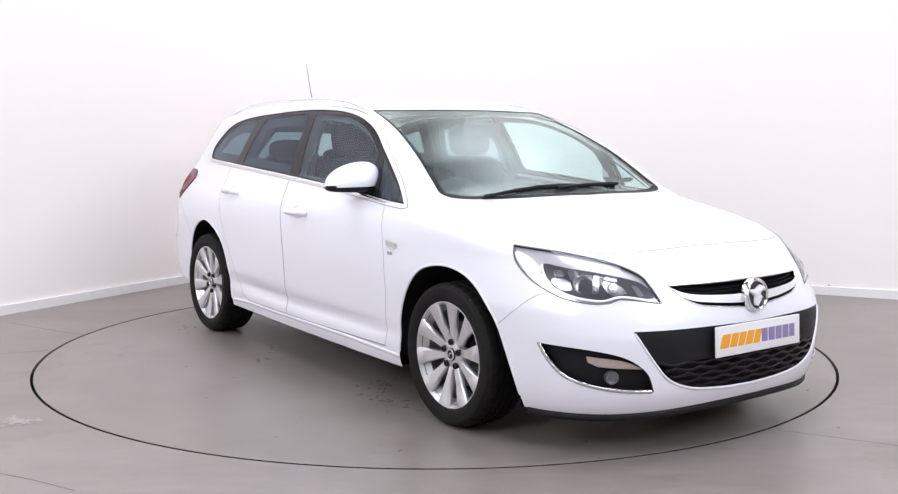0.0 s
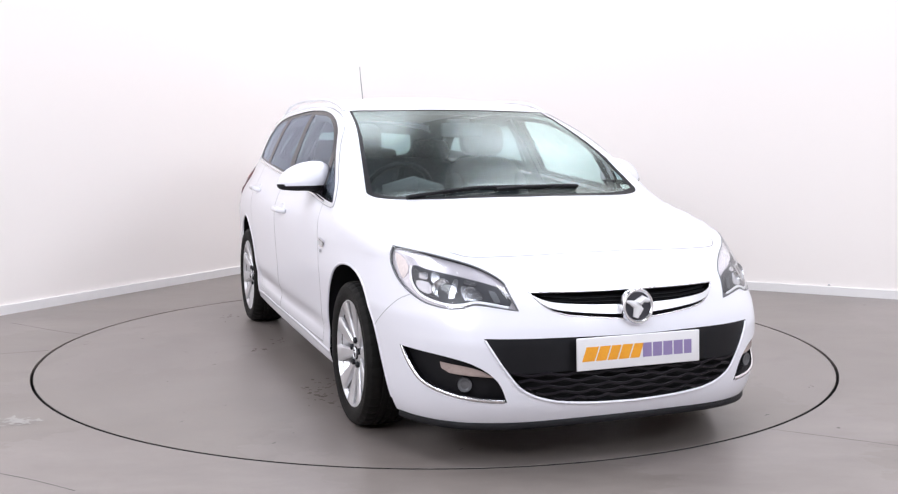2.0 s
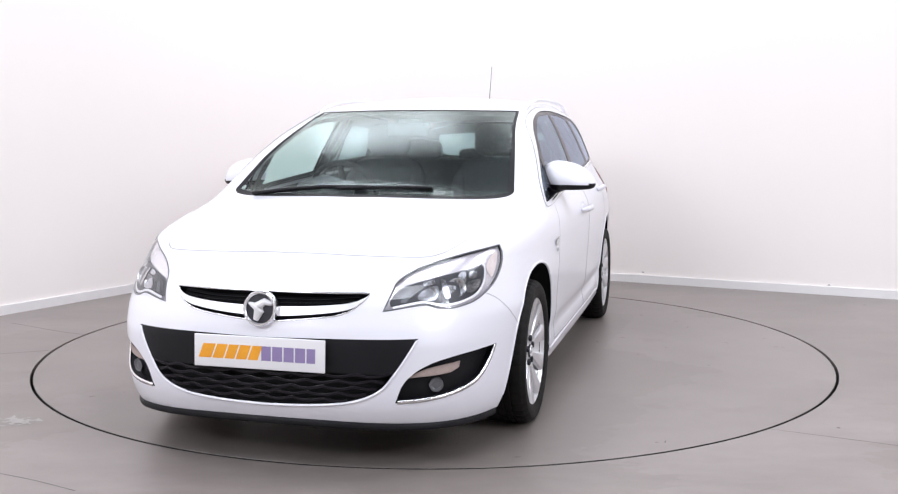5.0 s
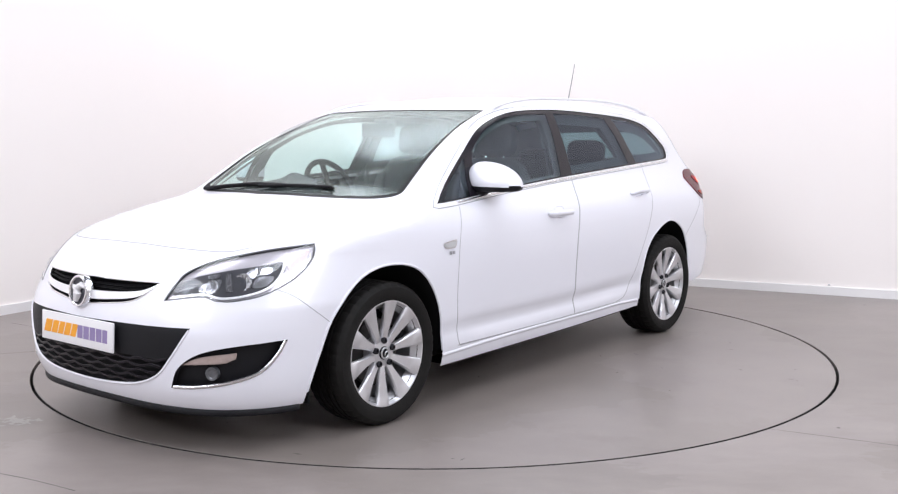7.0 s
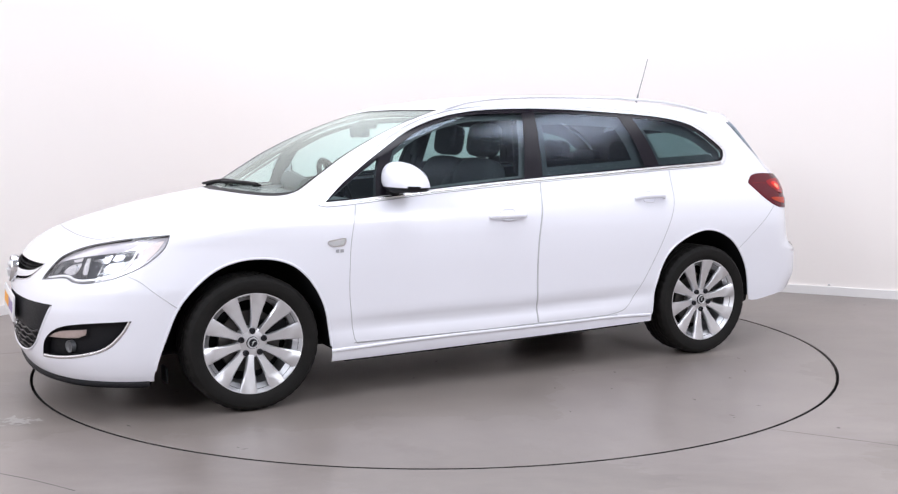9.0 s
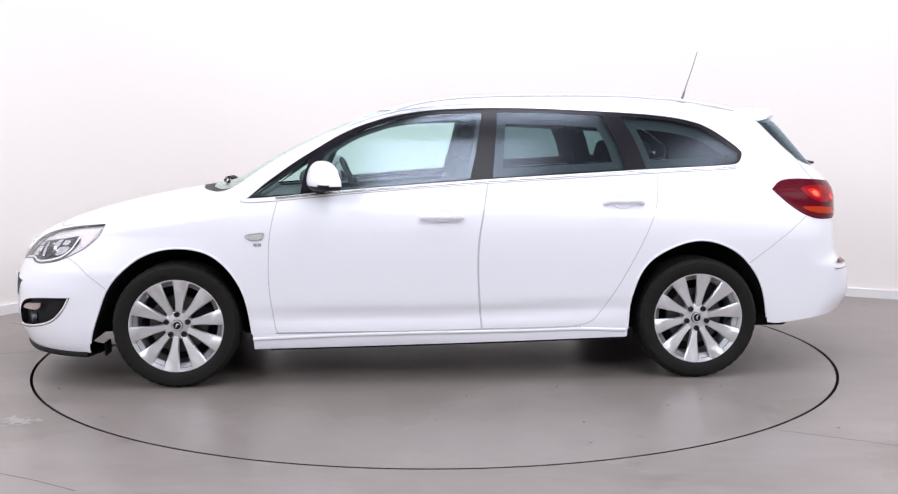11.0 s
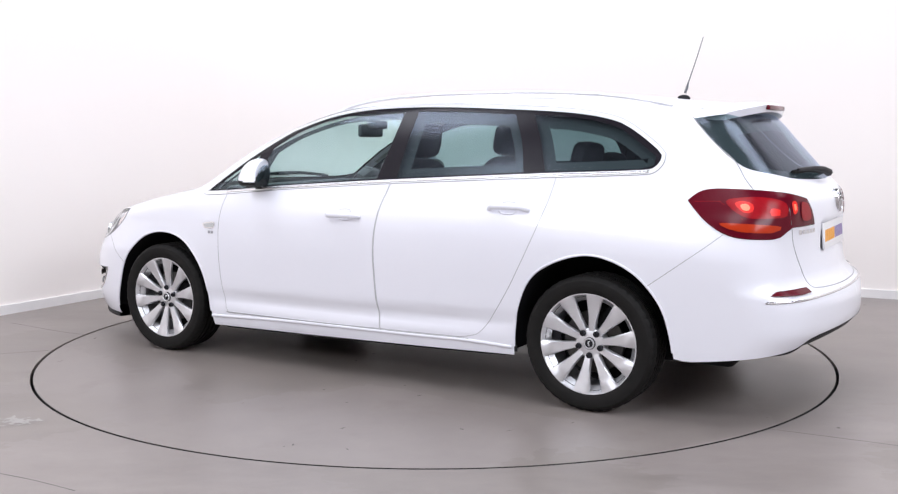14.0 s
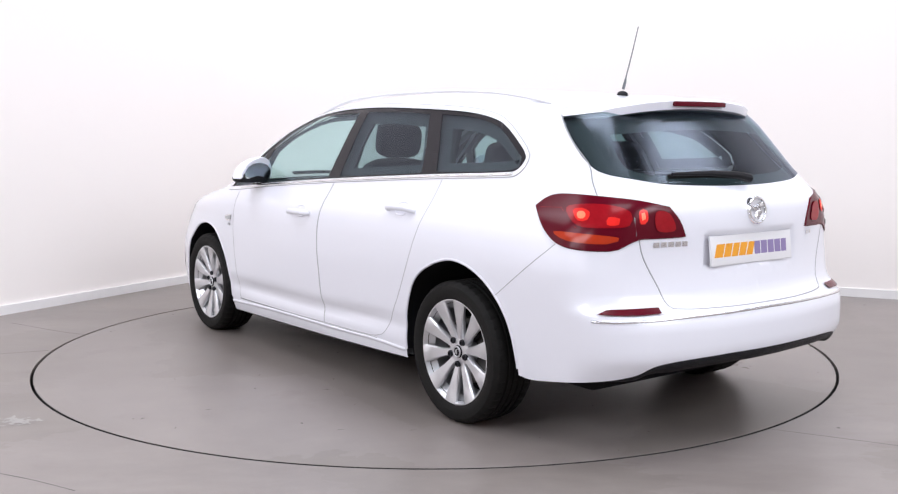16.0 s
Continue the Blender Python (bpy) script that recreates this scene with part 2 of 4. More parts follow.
NOSE = pchip([.1, .15, .2, .28, .36, .44, .54, .62, .70, .8, 1.5], [2.17, 2.21, 2.255, 2.29, 2.30, 2.302, 2.295, 2.275, 2.25, 2.22, 2.2])
TAIL = pchip([.1, .22, .28, .33, .43, .53, .575, .61, .66, .8, .9, .98, 1.03, 1.07, 1.12, 1.36, 1.41, 1.5],
             [2.19, 2.235, 2.285, 2.322, 2.375, 2.372, 2.355, 2.31, 2.285, 2.27, 2.272, 2.265, 2.235, 2.195, 2.15, 1.94, 1.90, 1.84])


def smax(a, b, r):
    h = np.maximum(r - np.abs(a - b), 0) / r
    return np.maximum(a, b) + h * h * r / 4


def ramp01(t):
    t = np.clip(t, 0, 1)
    return t * t * (3 - 2 * t)


def form(x, y, z):
    """Below zero inside the body."""
    y = np.abs(y)
    taper = np.where(x > 0, 1 - (.018 + .028 * np.clip((z - .58) / .2, 0, 1)) * (np.abs(x) / 1.4) ** 4, 1 - (.06 + .055 * np.clip((z - .75) / .4, 0, 1)) * (np.abs(x) / 1.75) ** 3)
    hollow = .016 * np.exp(-((z - .355 - .03 * np.clip(-x, 0, 1)) / .04) ** 2) * np.clip(1.15 - np.abs(x), 0, .5) * 2
    side = y - WIDTH(z) * taper + hollow
    blunt = np.clip((.78 - z) / .28, 0, 1)
    front = (x - NOSE(z) + (.44 - .29 * blunt) * y * y + (.22 + .33 * blunt) * y ** 4) * .75
    back = -x - TAIL(z) + .26 * y * y + .026 * ramp01((.886 - z) / .014) * ramp01((z - .728) / .03) * ramp01((.300 - y) / .014)
    hull = smax(side, smax(front, back, .1), .17)
    top = (z - TOP(x + .1 * y * y) + CROWN(x) * y * y)
    return smax(hull, top * .93, .075)


def root(ray, far, near, rounds=36):
    """Bisects from outside (far) to inside (near) along ray(d) -> x, y, z."""
    a, b = np.array(far, float), np.array(near, float)
    for _ in range(rounds):
        m = (a + b) / 2
        out = form(*ray(m)) > 0
        a, b = np.where(out, m, a), np.where(out, b, m)
    return (a + b) / 2


SF, SR, SK = 1.2, -1.4, .9
S_FRONT, S_REAR = SF + SK * math.pi / 2, SR - SK * math.pi / 2


def wrap(s, z):
    """The point of the left half's upright skin: s runs along the side, and round nose and tail by angle."""
    s, z = np.broadcast_arrays(np.asarray(s, float), np.asarray(z, float))
    f = np.clip((s - SF) / SK, 0, None) - np.clip((SR - s) / SK, 0, None)
    ox, dx, dy = np.clip(s, SR, SF), np.sin(f), np.cos(f)
    d = root(lambda k: (ox + dx * k, dy * k, z), np.full(s.shape, 1.35), np.full(s.shape, .02))
    return np.stack([ox + dx * d, dy * d, z], -1)


def lid(x, y):
    """The point of the upper skin over a place of the plan."""
    x, y = np.broadcast_arrays(np.asarray(x, float), np.asarray(y, float))
    z = root(lambda k: (x, y, k), np.full(x.shape, 1.7), np.full(x.shape, .25))
    return np.stack([x, y, z], -1)


def to_s(p):
    """Where a point of the left half lies along the skin."""
    x, y = p[..., 0], np.abs(p[..., 1])
    return np.where(x > SF, SF + SK * np.arctan2(x - SF, y), np.where(x < SR, SR - SK * np.arctan2(SR - x, y), x))


def normals_at(p):
    e, x, y, z = 2e-3, p[:, 0], p[:, 1], p[:, 2]
    g = np.stack([form(x + e, y, z) - form(x - e, y, z), form(x, y + e, z) - form(x, y - e, z), form(x, y, z + e) - form(x, y, z - e)], -1)
    return g / np.maximum(np.linalg.norm(g, axis=1, keepdims=True), 1e-9)


# ---- the studio ----
CORNER, ALONG, ACROSS = Vector((-1.269, 4.234, 0)), Vector((0.510, 0.860, 0)), Vector((0.892, -0.452, 0))
ROOM = 13.0


def room_point(a, b, z=0.0):
    """a metres from the corner along the left wall, b along the right wall."""
    return CORNER - ALONG * a + ACROSS * b + Vector((0, 0, z))


def wall_line(inset_by, radius=1.15):
    """The plan of the studio's walls, with a coved corner."""
    r, pts = radius, []
    d = inset_by
    pts.append(room_point(ROOM - d, d))
    for k in range(25):
        a = math.pi / 2 * k / 24
        pts.append(room_point(r - (r - d) * math.sin(a), r - (r - d) * math.cos(a)))
    pts.append(room_point(d, ROOM - d))
    pts.append(room_point(ROOM - d, ROOM - d))
    return pts


WALL = material("white_studio_wall", (0.93, 0.875, 0.84), 0.75, vary=0.012, scale=0.6, bump=0.05, fine=160)
SKIRT = material("white_skirting", (0.84, 0.82, 0.81), 0.45, vary=0.02)
TOPSIDE = material("dark_ceiling", (0.06, 0.06, 0.065), 0.9, vary=0.02)


def strip(name, inner, outer, z0, z1, mat):
    bm = bmesh.new()
    n = len(inner)
    v = [[bm.verts.new((p.x, p.y, z)) for p in line for z in (z0, z1)] for line in (inner, outer)]
    for i in range(n):
        j = (i + 1) % n
        a, b, c, d = v[0][2 * i], v[0][2 * j], v[0][2 * j + 1], v[0][2 * i + 1]
        e, f, g, h = v[1][2 * i], v[1][2 * j], v[1][2 * j + 1], v[1][2 * i + 1]
        for quad in ((a, b, c, d), (e, h, g, f), (d, c, g, h), (a, e, f, b)):
            bm.faces.new(quad)
    return part(name, bm, mat, None)


tagged(strip("wall_cove", wall_line(0.0), wall_line(-0.15), -0.02, CEILING, WALL), "smooth white painted studio wall with a coved corner", "wall", kind="structure")
tagged(strip("baseboard", wall_line(0.02), wall_line(-0.002), 0.0, 0.068, SKIRT), "low white painted skirting along the studio wall", "baseboard", kind="structure")
bm = bmesh.new()
top = [bm.verts.new((p.x, p.y, z)) for z in (CEILING, CEILING + 0.1) for p in (room_point(0, 0), room_point(0, ROOM), room_point(ROOM, ROOM), room_point(ROOM, 0))]
for quad in ((0, 1, 2, 3), (7, 6, 5, 4), (0, 4, 5, 1), (1, 5, 6, 2), (2, 6, 7, 3), (3, 7, 4, 0)):
    bm.faces.new([top[i] for i in quad])
tagged(part("ceiling", bm, TOPSIDE, None), "plain dark grey studio ceiling", "ceiling", kind="structure")

RING = (0.005, 0.0785, 2.283)
GAP = 0.0075


def floor_material(name, stain):
    """Worn paint: clouds, patched areas in slightly other tones, and brown stains."""
    m, tree, b = nodes_of(name)
    n, l = tree.nodes, tree.links
    co = n.new("ShaderNodeTexCoord")
    mapping = n.new("ShaderNodeMapping")
    mapping.inputs["Rotation"].default_value = (0, 0, 0.5)
    mapping.inputs["Scale"].default_value = (1, 2.2, 1)
    l.new(co.outputs["Object"], mapping.inputs[0])
    texs = []
    for s, d in ((0.8, 6), (7, 10), (90, 4)):
        t = n.new("ShaderNodeTexNoise")
        t.inputs["Scale"].default_value, t.inputs["Detail"].default_value, t.inputs["Roughness"].default_value = s, d, 0.6
        l.new(mapping.outputs[0], t.inputs["Vector"])
        texs.append(t)
    add = n.new("ShaderNodeMath")
    add.operation = "MULTIPLY_ADD"
    add.inputs[1].default_value = 0.75
    l.new(texs[1].outputs[0], add.inputs[0])
    l.new(texs[0].outputs[0], add.inputs[2])
    r = n.new("ShaderNodeMapRange")
    r.inputs[1].default_value, r.inputs[2].default_value = 0.55, 1.2
    l.new(add.outputs[0], r.inputs[0])
    mix = n.new("ShaderNodeMix")
    mix.data_type = "RGBA"
    mix.inputs[6].default_value, mix.inputs[7].default_value = (0.203, 0.174, 0.156, 1), (0.302, 0.264, 0.240, 1)
    l.new(r.outputs[0], mix.inputs[0])
    warp = n.new("ShaderNodeVectorMath")
    warp.operation = "MULTIPLY_ADD"
    warp.inputs[1].default_value = (.5, .5, 0)
    l.new(texs[1].outputs["Color"], warp.inputs[0])
    l.new(co.outputs["Object"], warp.inputs[2])
    cells = n.new("ShaderNodeTexVoronoi")
    cells.inputs["Scale"].default_value = 0.75
    l.new(warp.outputs[0], cells.inputs["Vector"])
    patch_tone = n.new("ShaderNodeMix")
    patch_tone.data_type, patch_tone.blend_type = "RGBA", "MULTIPLY"
    patch_tone.inputs[0].default_value = 1.0
    tones = n.new("ShaderNodeValToRGB")
    tones.color_ramp.elements[0].color, tones.color_ramp.elements[1].color = (.84, .84, .83, 1), (1.0, 1.0, 1.03, 1)
    l.new(cells.outputs["Color"], tones.inputs[0])
    l.new(mix.outputs[2], patch_tone.inputs[6])
    l.new(tones.outputs[0], patch_tone.inputs[7])
    blot = n.new("ShaderNodeTexNoise")
    blot.inputs["Scale"].default_value, blot.inputs["Detail"].default_value, blot.inputs["Roughness"].default_value = 2.6, 9, .62
    l.new(mapping.outputs[0], blot.inputs["Vector"])
    spots = n.new("ShaderNodeMapRange")
    spots.inputs[1].default_value, spots.inputs[2].default_value, spots.inputs[4].default_value = .60, .76, stain
    l.new(blot.outputs[0], spots.inputs[0])
    brown = n.new("ShaderNodeMix")
    brown.data_type = "RGBA"
    brown.inputs[7].default_value = (.10, .075, .06, 1)
    l.new(spots.outputs[0], brown.inputs[0])
    l.new(patch_tone.outputs[2], brown.inputs[6])
    l.new(brown.outputs[2], b.inputs["Base Color"])
    rr = n.new("ShaderNodeMapRange")
    rr.inputs[3].default_value, rr.inputs[4].default_value = 0.26, 0.44
    l.new(texs[1].outputs[0], rr.inputs[0])
    l.new(rr.outputs[0], b.inputs["Roughness"])
    bu = n.new("ShaderNodeBump")
    bu.inputs["Strength"].default_value, bu.inputs["Distance"].default_value = 0.08, 0.003
    l.new(texs[2].outputs[0], bu.inputs["Height"])
    l.new(bu.outputs[0], b.inputs["Normal"])
    return m


FLOOR = floor_material("worn_grey_floor_paint", .25)
DISC = floor_material("worn_grey_disc_paint", .22)


def disc_points(r, n=160):
    return [(RING[0] + r * math.cos(2 * math.pi * k / n), RING[1] + r * math.sin(2 * math.pi * k / n)) for k in range(n)]


outer = [(p.x, p.y) for p in wall_line(-0.05)]
hole = disc_points(RING[2] + GAP)
bm = bmesh.new()
v = [bm.verts.new((x, y, 0)) for x, y in outer]
h = [bm.verts.new((x, y, 0)) for x, y in hole]
edges = [bm.edges.new((a, b)) for line in (v, h) for a, b in zip(line, line[1:] + line[:1])]
bmesh.ops.triangle_fill(bm, use_beauty=True, edges=edges)
low = [bm.verts.new((x, y, -0.12)) for x, y in hole]
pit = [bm.verts.new((RING[0], RING[1], -0.12))]
for i in range(len(h)):
    j = (i + 1) % len(h)
    bm.faces.new((h[i], h[j], low[j], low[i]))
    bm.faces.new((low[i], low[j], pit[0]))
for f in bm.faces:
    f.normal_update()
floor = part("floor", bm, FLOOR, None, smooth=False)
tagged(floor, "worn grey painted concrete studio floor", "floor", kind="structure")
# black sheet in the pit, puts shade into the gap round the disc
bm = bmesh.new()
box(bm, 4.9, 4.9, 0.01, (0, 0, -0.10))
tagged(part("turntable_pit", bm, DARK, None), "black sheet below the turning disc that darkens the gap", "pit", kind="structure")

disc = new("turntable")
tagged(disc, "round grey painted turntable set flush in the floor", "turntable")
r = RING[2] - GAP
part("disc", lathe([(0.0001, 0.0), (r - 0.003, 0.0), (r, -0.003), (r, -0.05), (0.0001, -0.05)], 160, True), DISC, disc)
disc.children[0].matrix_basis = pose(0, 0, 0, 90, 0, 0)

# edge coloured black so that the gap looks shaded all round
part("rim_edge", lathe([(r + .0005, -.0005), (r + .0015, -.002), (r + .0015, -.05), (r - .02, -.05)], 160, False), DARK, disc, "thin edge of the disc, coloured black as the gap's shade")
disc.children[1].matrix_basis = pose(0, 0, 0, 90, 0, 0)


# studio lamps: eight panels under the ceiling, unseen fill lamps added high behind the camera
def area_lamp(eye, target, wide, high, watts, color):
    data = bpy.data.lights.new("studio_light", "AREA")
    data.shape, data.size, data.size_y, data.energy, data.color = "RECTANGLE", wide, high, watts, color
    new("studio_light", data).matrix_basis = look(eye, target)


for x, y in ((-0.9, 2.6), (1.6, 2.1), (-2.6, -1.0), (1.0, -1.6), (4.2, -0.9), (-4.0, -4.0), (0.8, -4.5), (4.8, -4.4)):
    area_lamp((x, y, CEILING - .1), (x, y + .01, 0), 1.8, 1.8, PANEL_WATTS * (.75 if y > 0 else 1), (0.875, 0.905, 1.0))
# fill pair, added out of view to brighten the car's sides and walls
area_lamp((-4.2, -6.4, 3.9), (-.6, .5, 0.9), 3.2, 1.8, FILL_WATTS, (0.88, 0.91, 1.0))
area_lamp((4.8, -6.0, 3.9), (.6, .5, 0.9), 3.2, 1.8, FILL_WATTS, (0.88, 0.91, 1.0))


# ---- the car ----
car = new("estate_car")
tagged(car, "white five-door estate car parked on the turntable", "car")
COR = [(2.047, 0), (2.03, .297), (1.974, .535), (1.85, .66), (1.65, .715), (1.35, .745), (1.05, .745), (.93, .725), (.7, .695), (.4, .655), (.15, .628),
       (-.1, .613), (-.6, .605), (-1.2, .585), (-1.55, .555), (-1.74, .52), (-1.82, .44), (-1.865, .25), (-1.88, 0)]
EDGE = spline(COR, 0.03)                       # where upper and upright skin meet, in plan
EDGE[0], EDGE[-1] = (EDGE[0][0], 0.0), (EDGE[-1][0], 0.0)
edge3 = lid(np.array(EDGE)[:, 0], np.array(EDGE)[:, 1])
EDGE_S = [(float(s), float(z)) for s, z in zip(to_s(edge3), edge3[:, 2])]
EDGE_S[0], EDGE_S[-1] = (S_FRONT, EDGE_S[0][1]), (S_REAR, EDGE_S[-1][1])

BOTTOM = spline([(S_REAR, .412), (-2.55, .410), (-2.3, .392), (-2.2, .345), (-2.0, .305), (-1.82, .278), (-1.745, .285)]) + [(-.96, .225)] + \
    spline([(-.96, .225), (0, .205), (.972, .19)], 0.03) + spline([(1.765, .175), (1.9, .176), (2.14, .187), (2.4, .202), (S_FRONT, .205)])
OUTLINE = BOTTOM + [(S_FRONT, .4), (S_FRONT, .6)] + EDGE_S + [(S_REAR, 1.2), (S_REAR, .9), (S_REAR, .6)]
ARCH_F = spline([(1.77, .10), (1.758, .19), (1.702, .373), (1.634, .535), (1.502, .665), (1.326, .705), (1.150, .66), (1.024, .50), (.975, .27), (.968, .10)])
ARCH_R = spline([(-.985, .12), (-.976, .231), (-.995, .449), (-1.091, .628), (-1.321, .722), (-1.532, .668), (-1.676, .515), (-1.735, .31), (-1.75, .12)])
ARCH_F, ARCH_R = (inset(a, -.009) for a in (ARCH_F, ARCH_R))
DLO = ring([(1.0, .950), (.831, .960), (.423, .996), (-.234, 1.041), (-1.041, 1.086), (-1.541, 1.108)],
           [(-1.541, 1.108), (-1.63, 1.118), (-1.678, 1.165), (-1.655, 1.213), (-1.46, 1.318), (-1.208, 1.378), (-.759, 1.408), (-.279, 1.421), (.142, 1.396), (.44, 1.316), (.669, 1.192), (.868, 1.058), (1.0, .950)])
DLO_IN = inset(DLO, .006)
DLO = inset(DLO, -.014)
G_QUARTER = ring([(.972, .966), (.82, .975), (.718, .982)], [(.718, .982), (.70, 1.07), (.668, 1.165)], [(.668, 1.165), (.85, 1.045), (.972, .966)])
G_FRONT = ring([(.665, .987), (.278, 1.020), (-.146, 1.052)], [(-.146, 1.052), (-.19, 1.23), (-.222, 1.393)], [(-.222, 1.393), (.141, 1.374), (.408, 1.300), (.585, 1.200)], [(.585, 1.200), (.63, 1.10), (.665, .987)])
G_REAR = ring([(-.263, 1.058), (-.6, 1.078), (-.968, 1.098)], [(-.968, 1.098), (-.93, 1.24), (-.865, 1.376)], [(-.865, 1.376), (-.6, 1.391), (-.303, 1.397)], [(-.303, 1.397), (-.285, 1.23), (-.263, 1.058)])
G_LAST = ring([(-1.077, 1.103), (-1.3, 1.112), (-1.56, 1.123)], [(-1.56, 1.123), (-1.635, 1.14), (-1.643, 1.178), (-1.417, 1.302), (-1.206, 1.354), (-.965, 1.373)], [(-.965, 1.373), (-1.03, 1.24), (-1.077, 1.103)])
HEAD = ring([(2.231, .622), (2.195, .694), (2.168, .730), (2.073, .773), (1.9, .808), (1.707, .829)], [(1.707, .829), (1.719, .774), (1.789, .702), (1.893, .646), (1.96, .628), (2.023, .621), (2.06, .626), (2.092, .640), (2.15, .635), (2.231, .622)])
FOG = ring([(2.200, .280), (2.172, .362), (2.105, .419), (2.002, .446), (1.825, .459)], [(1.825, .459), (1.855, .398), (1.914, .331), (2.005, .298), (2.11, .282), (2.200, .280)])
UPPER = ring([(S_FRONT, .687), (2.418, .686), (2.263, .686)], [(2.263, .686), (2.315, .635), (2.367, .609), (2.465, .594), (S_FRONT, .578)], [(S_FRONT, .578), (S_FRONT, .62), (S_FRONT, .687)])
LOWER = ring([(S_FRONT, .522), (2.388, .525), (2.130, .521)], [(2.130, .521), (2.200, .393), (2.251, .323), (2.335, .283), (2.464, .266), (S_FRONT, .260)], [(S_FRONT, .260), (S_FRONT, .4), (S_FRONT, .522)])
TAIL_LAMP = ring([(-1.805, .995), (-1.869, 1.033), (-1.974, 1.043), (-2.188, 1.028), (-2.344, .997)], [(-2.344, .997), (-2.385, .946), (-2.413, .886)], [(-2.413, .886), (-2.3, .884), (-2.22, .882), (-2.167, .856), (-2.118, .840), (-1.963, .850), (-1.875, .905), (-1.805, .995)])
TAIL_LAMP = [(s, z - .007) for s, z in TAIL_LAMP]
REAR_GLASS = ring([(S_REAR, 1.383), (-2.466, 1.381), (-2.115, 1.372), (-1.854, 1.351)], [(-1.854, 1.351), (-1.942, 1.243), (-2.033, 1.154), (-2.10, 1.12), (-2.23, 1.097), (-2.37, 1.078), (-2.618, 1.068), (S_REAR, 1.066)], [(S_REAR, 1.066), (S_REAR, 1.2), (S_REAR, 1.383)])
DOOR_F = ring([(.831, .952), (.866, .80), (.877, .682), (.877, .504), (.850, .30), (.835, .272)], [(.835, .272), (.3, .275), (-.198, .282)], [(-.198, .282), (-.180, .508), (-.179, .715), (-.205, .888), (-.237, 1.041)], [(-.237, 1.041), (.42, .996), (.831, .952)])
DOOR_R = ring([(-.203, .282), (-.45, .284), (-.66, .287)], [(-.66, .287), (-.73, .298), (-.80, .335), (-.92, .509), (-1.044, .745), (-1.112, .917), (-1.141, 1.091)], [(-1.141, 1.091), (-.7, 1.066), (-.242, 1.041)], [(-.242, 1.041), (-.21, .888), (-.184, .715), (-.185, .508), (-.203, .282)])
GATE = spline([(S_REAR, .592), (-2.6, .592), (-2.40, .597), (-2.335, .612), (-2.30, .68), (-2.24, .80), (-2.222, .88)]) + spline([(-2.075, 1.03), (-2.05, 1.09), (-2.03, 1.157), (-1.942, 1.247), (-1.85, 1.36), (-1.84, 1.41)])
F_BUMP = spline([(1.655, .50), (1.72, .56), (1.80, .63), (1.86, .66)]) 
R_BUMP = spline([(-1.615, .60), (-1.72, .68), (-1.85, .785), (-1.94, .862)])
SILL = spline([(.965, .245), (.4, .262), (-.4, .268), (-.70, .272), (-.955, .262)], 0.04)

RECESS = [[(S_REAR, .886), (-2.506, .886), (-2.506, .728), (S_REAR, .728)], [(S_REAR, .872), (-2.522, .872), (-2.522, .758), (S_REAR, .758)]]
RECESS = [[(a[0] + (b[0] - a[0]) * k / 8, a[1] + (b[1] - a[1]) * k / 8) for a, b in zip(line, line[1:]) for k in range(8)] + [line[-1]] for line in RECESS]
flat, tris = panels([OUTLINE, DLO, DLO_IN, G_QUARTER, G_FRONT, G_REAR, G_LAST, HEAD, FOG, UPPER, LOWER, TAIL_LAMP, REAR_GLASS, DOOR_F, DOOR_R],
                    [ARCH_F, ARCH_R, GATE, F_BUMP, R_BUMP, *RECESS], 0.03)
mid = flat[tris].mean(1)
left = inside(OUTLINE, mid) & ~inside(ARCH_F, mid) & ~inside(ARCH_R, mid)


def take(poly):
    """The triangles inside an outline, which are then used up."""
    global left
    got = left & inside(poly, mid)
    left = left & ~got
    return tris[got]


glass_parts = [("door_window", take(G_QUARTER), GLASS), ("front_door_window", take(G_FRONT), GLASS), ("rear_door_window", take(G_REAR), PRIVACY), ("rear_quarter_window", take(G_LAST), PRIVACY)]
pillar, chrome = take(DLO_IN), take(DLO)
rear_glass, t_fog, t_upper, t_lower = take(REAR_GLASS), take(FOG), take(UPPER), take(LOWER)
t_head, t_tail = take(HEAD), take(TAIL_LAMP)
door_f, door_r = take(DOOR_F), take(DOOR_R)
front = take([(1.5, .0), (1.655, .50), (1.72, .56), (1.80, .63), (1.86, .66), (2.1, .66), (2.231, .622), (2.3, .70), (2.4, .80), (2.7, .9), (2.7, 0)])
gate = take(GATE + [(-1.8, 1.6), (-3, 1.6), (-3, .592)])
back = take([(-1.615, 0), (-1.615, .60), (-1.72, .68), (-1.85, .785), (-1.94, .862), (-2.167, .856), (-2.22, .885), (-2.4, .9), (-3, .9), (-3, 0)])
wing = take([(.4, -1), (.4, .9), (1.0, .955), (1.05, 1.02), (3, 1.1), (3, -1)])
quarter = tris[left]

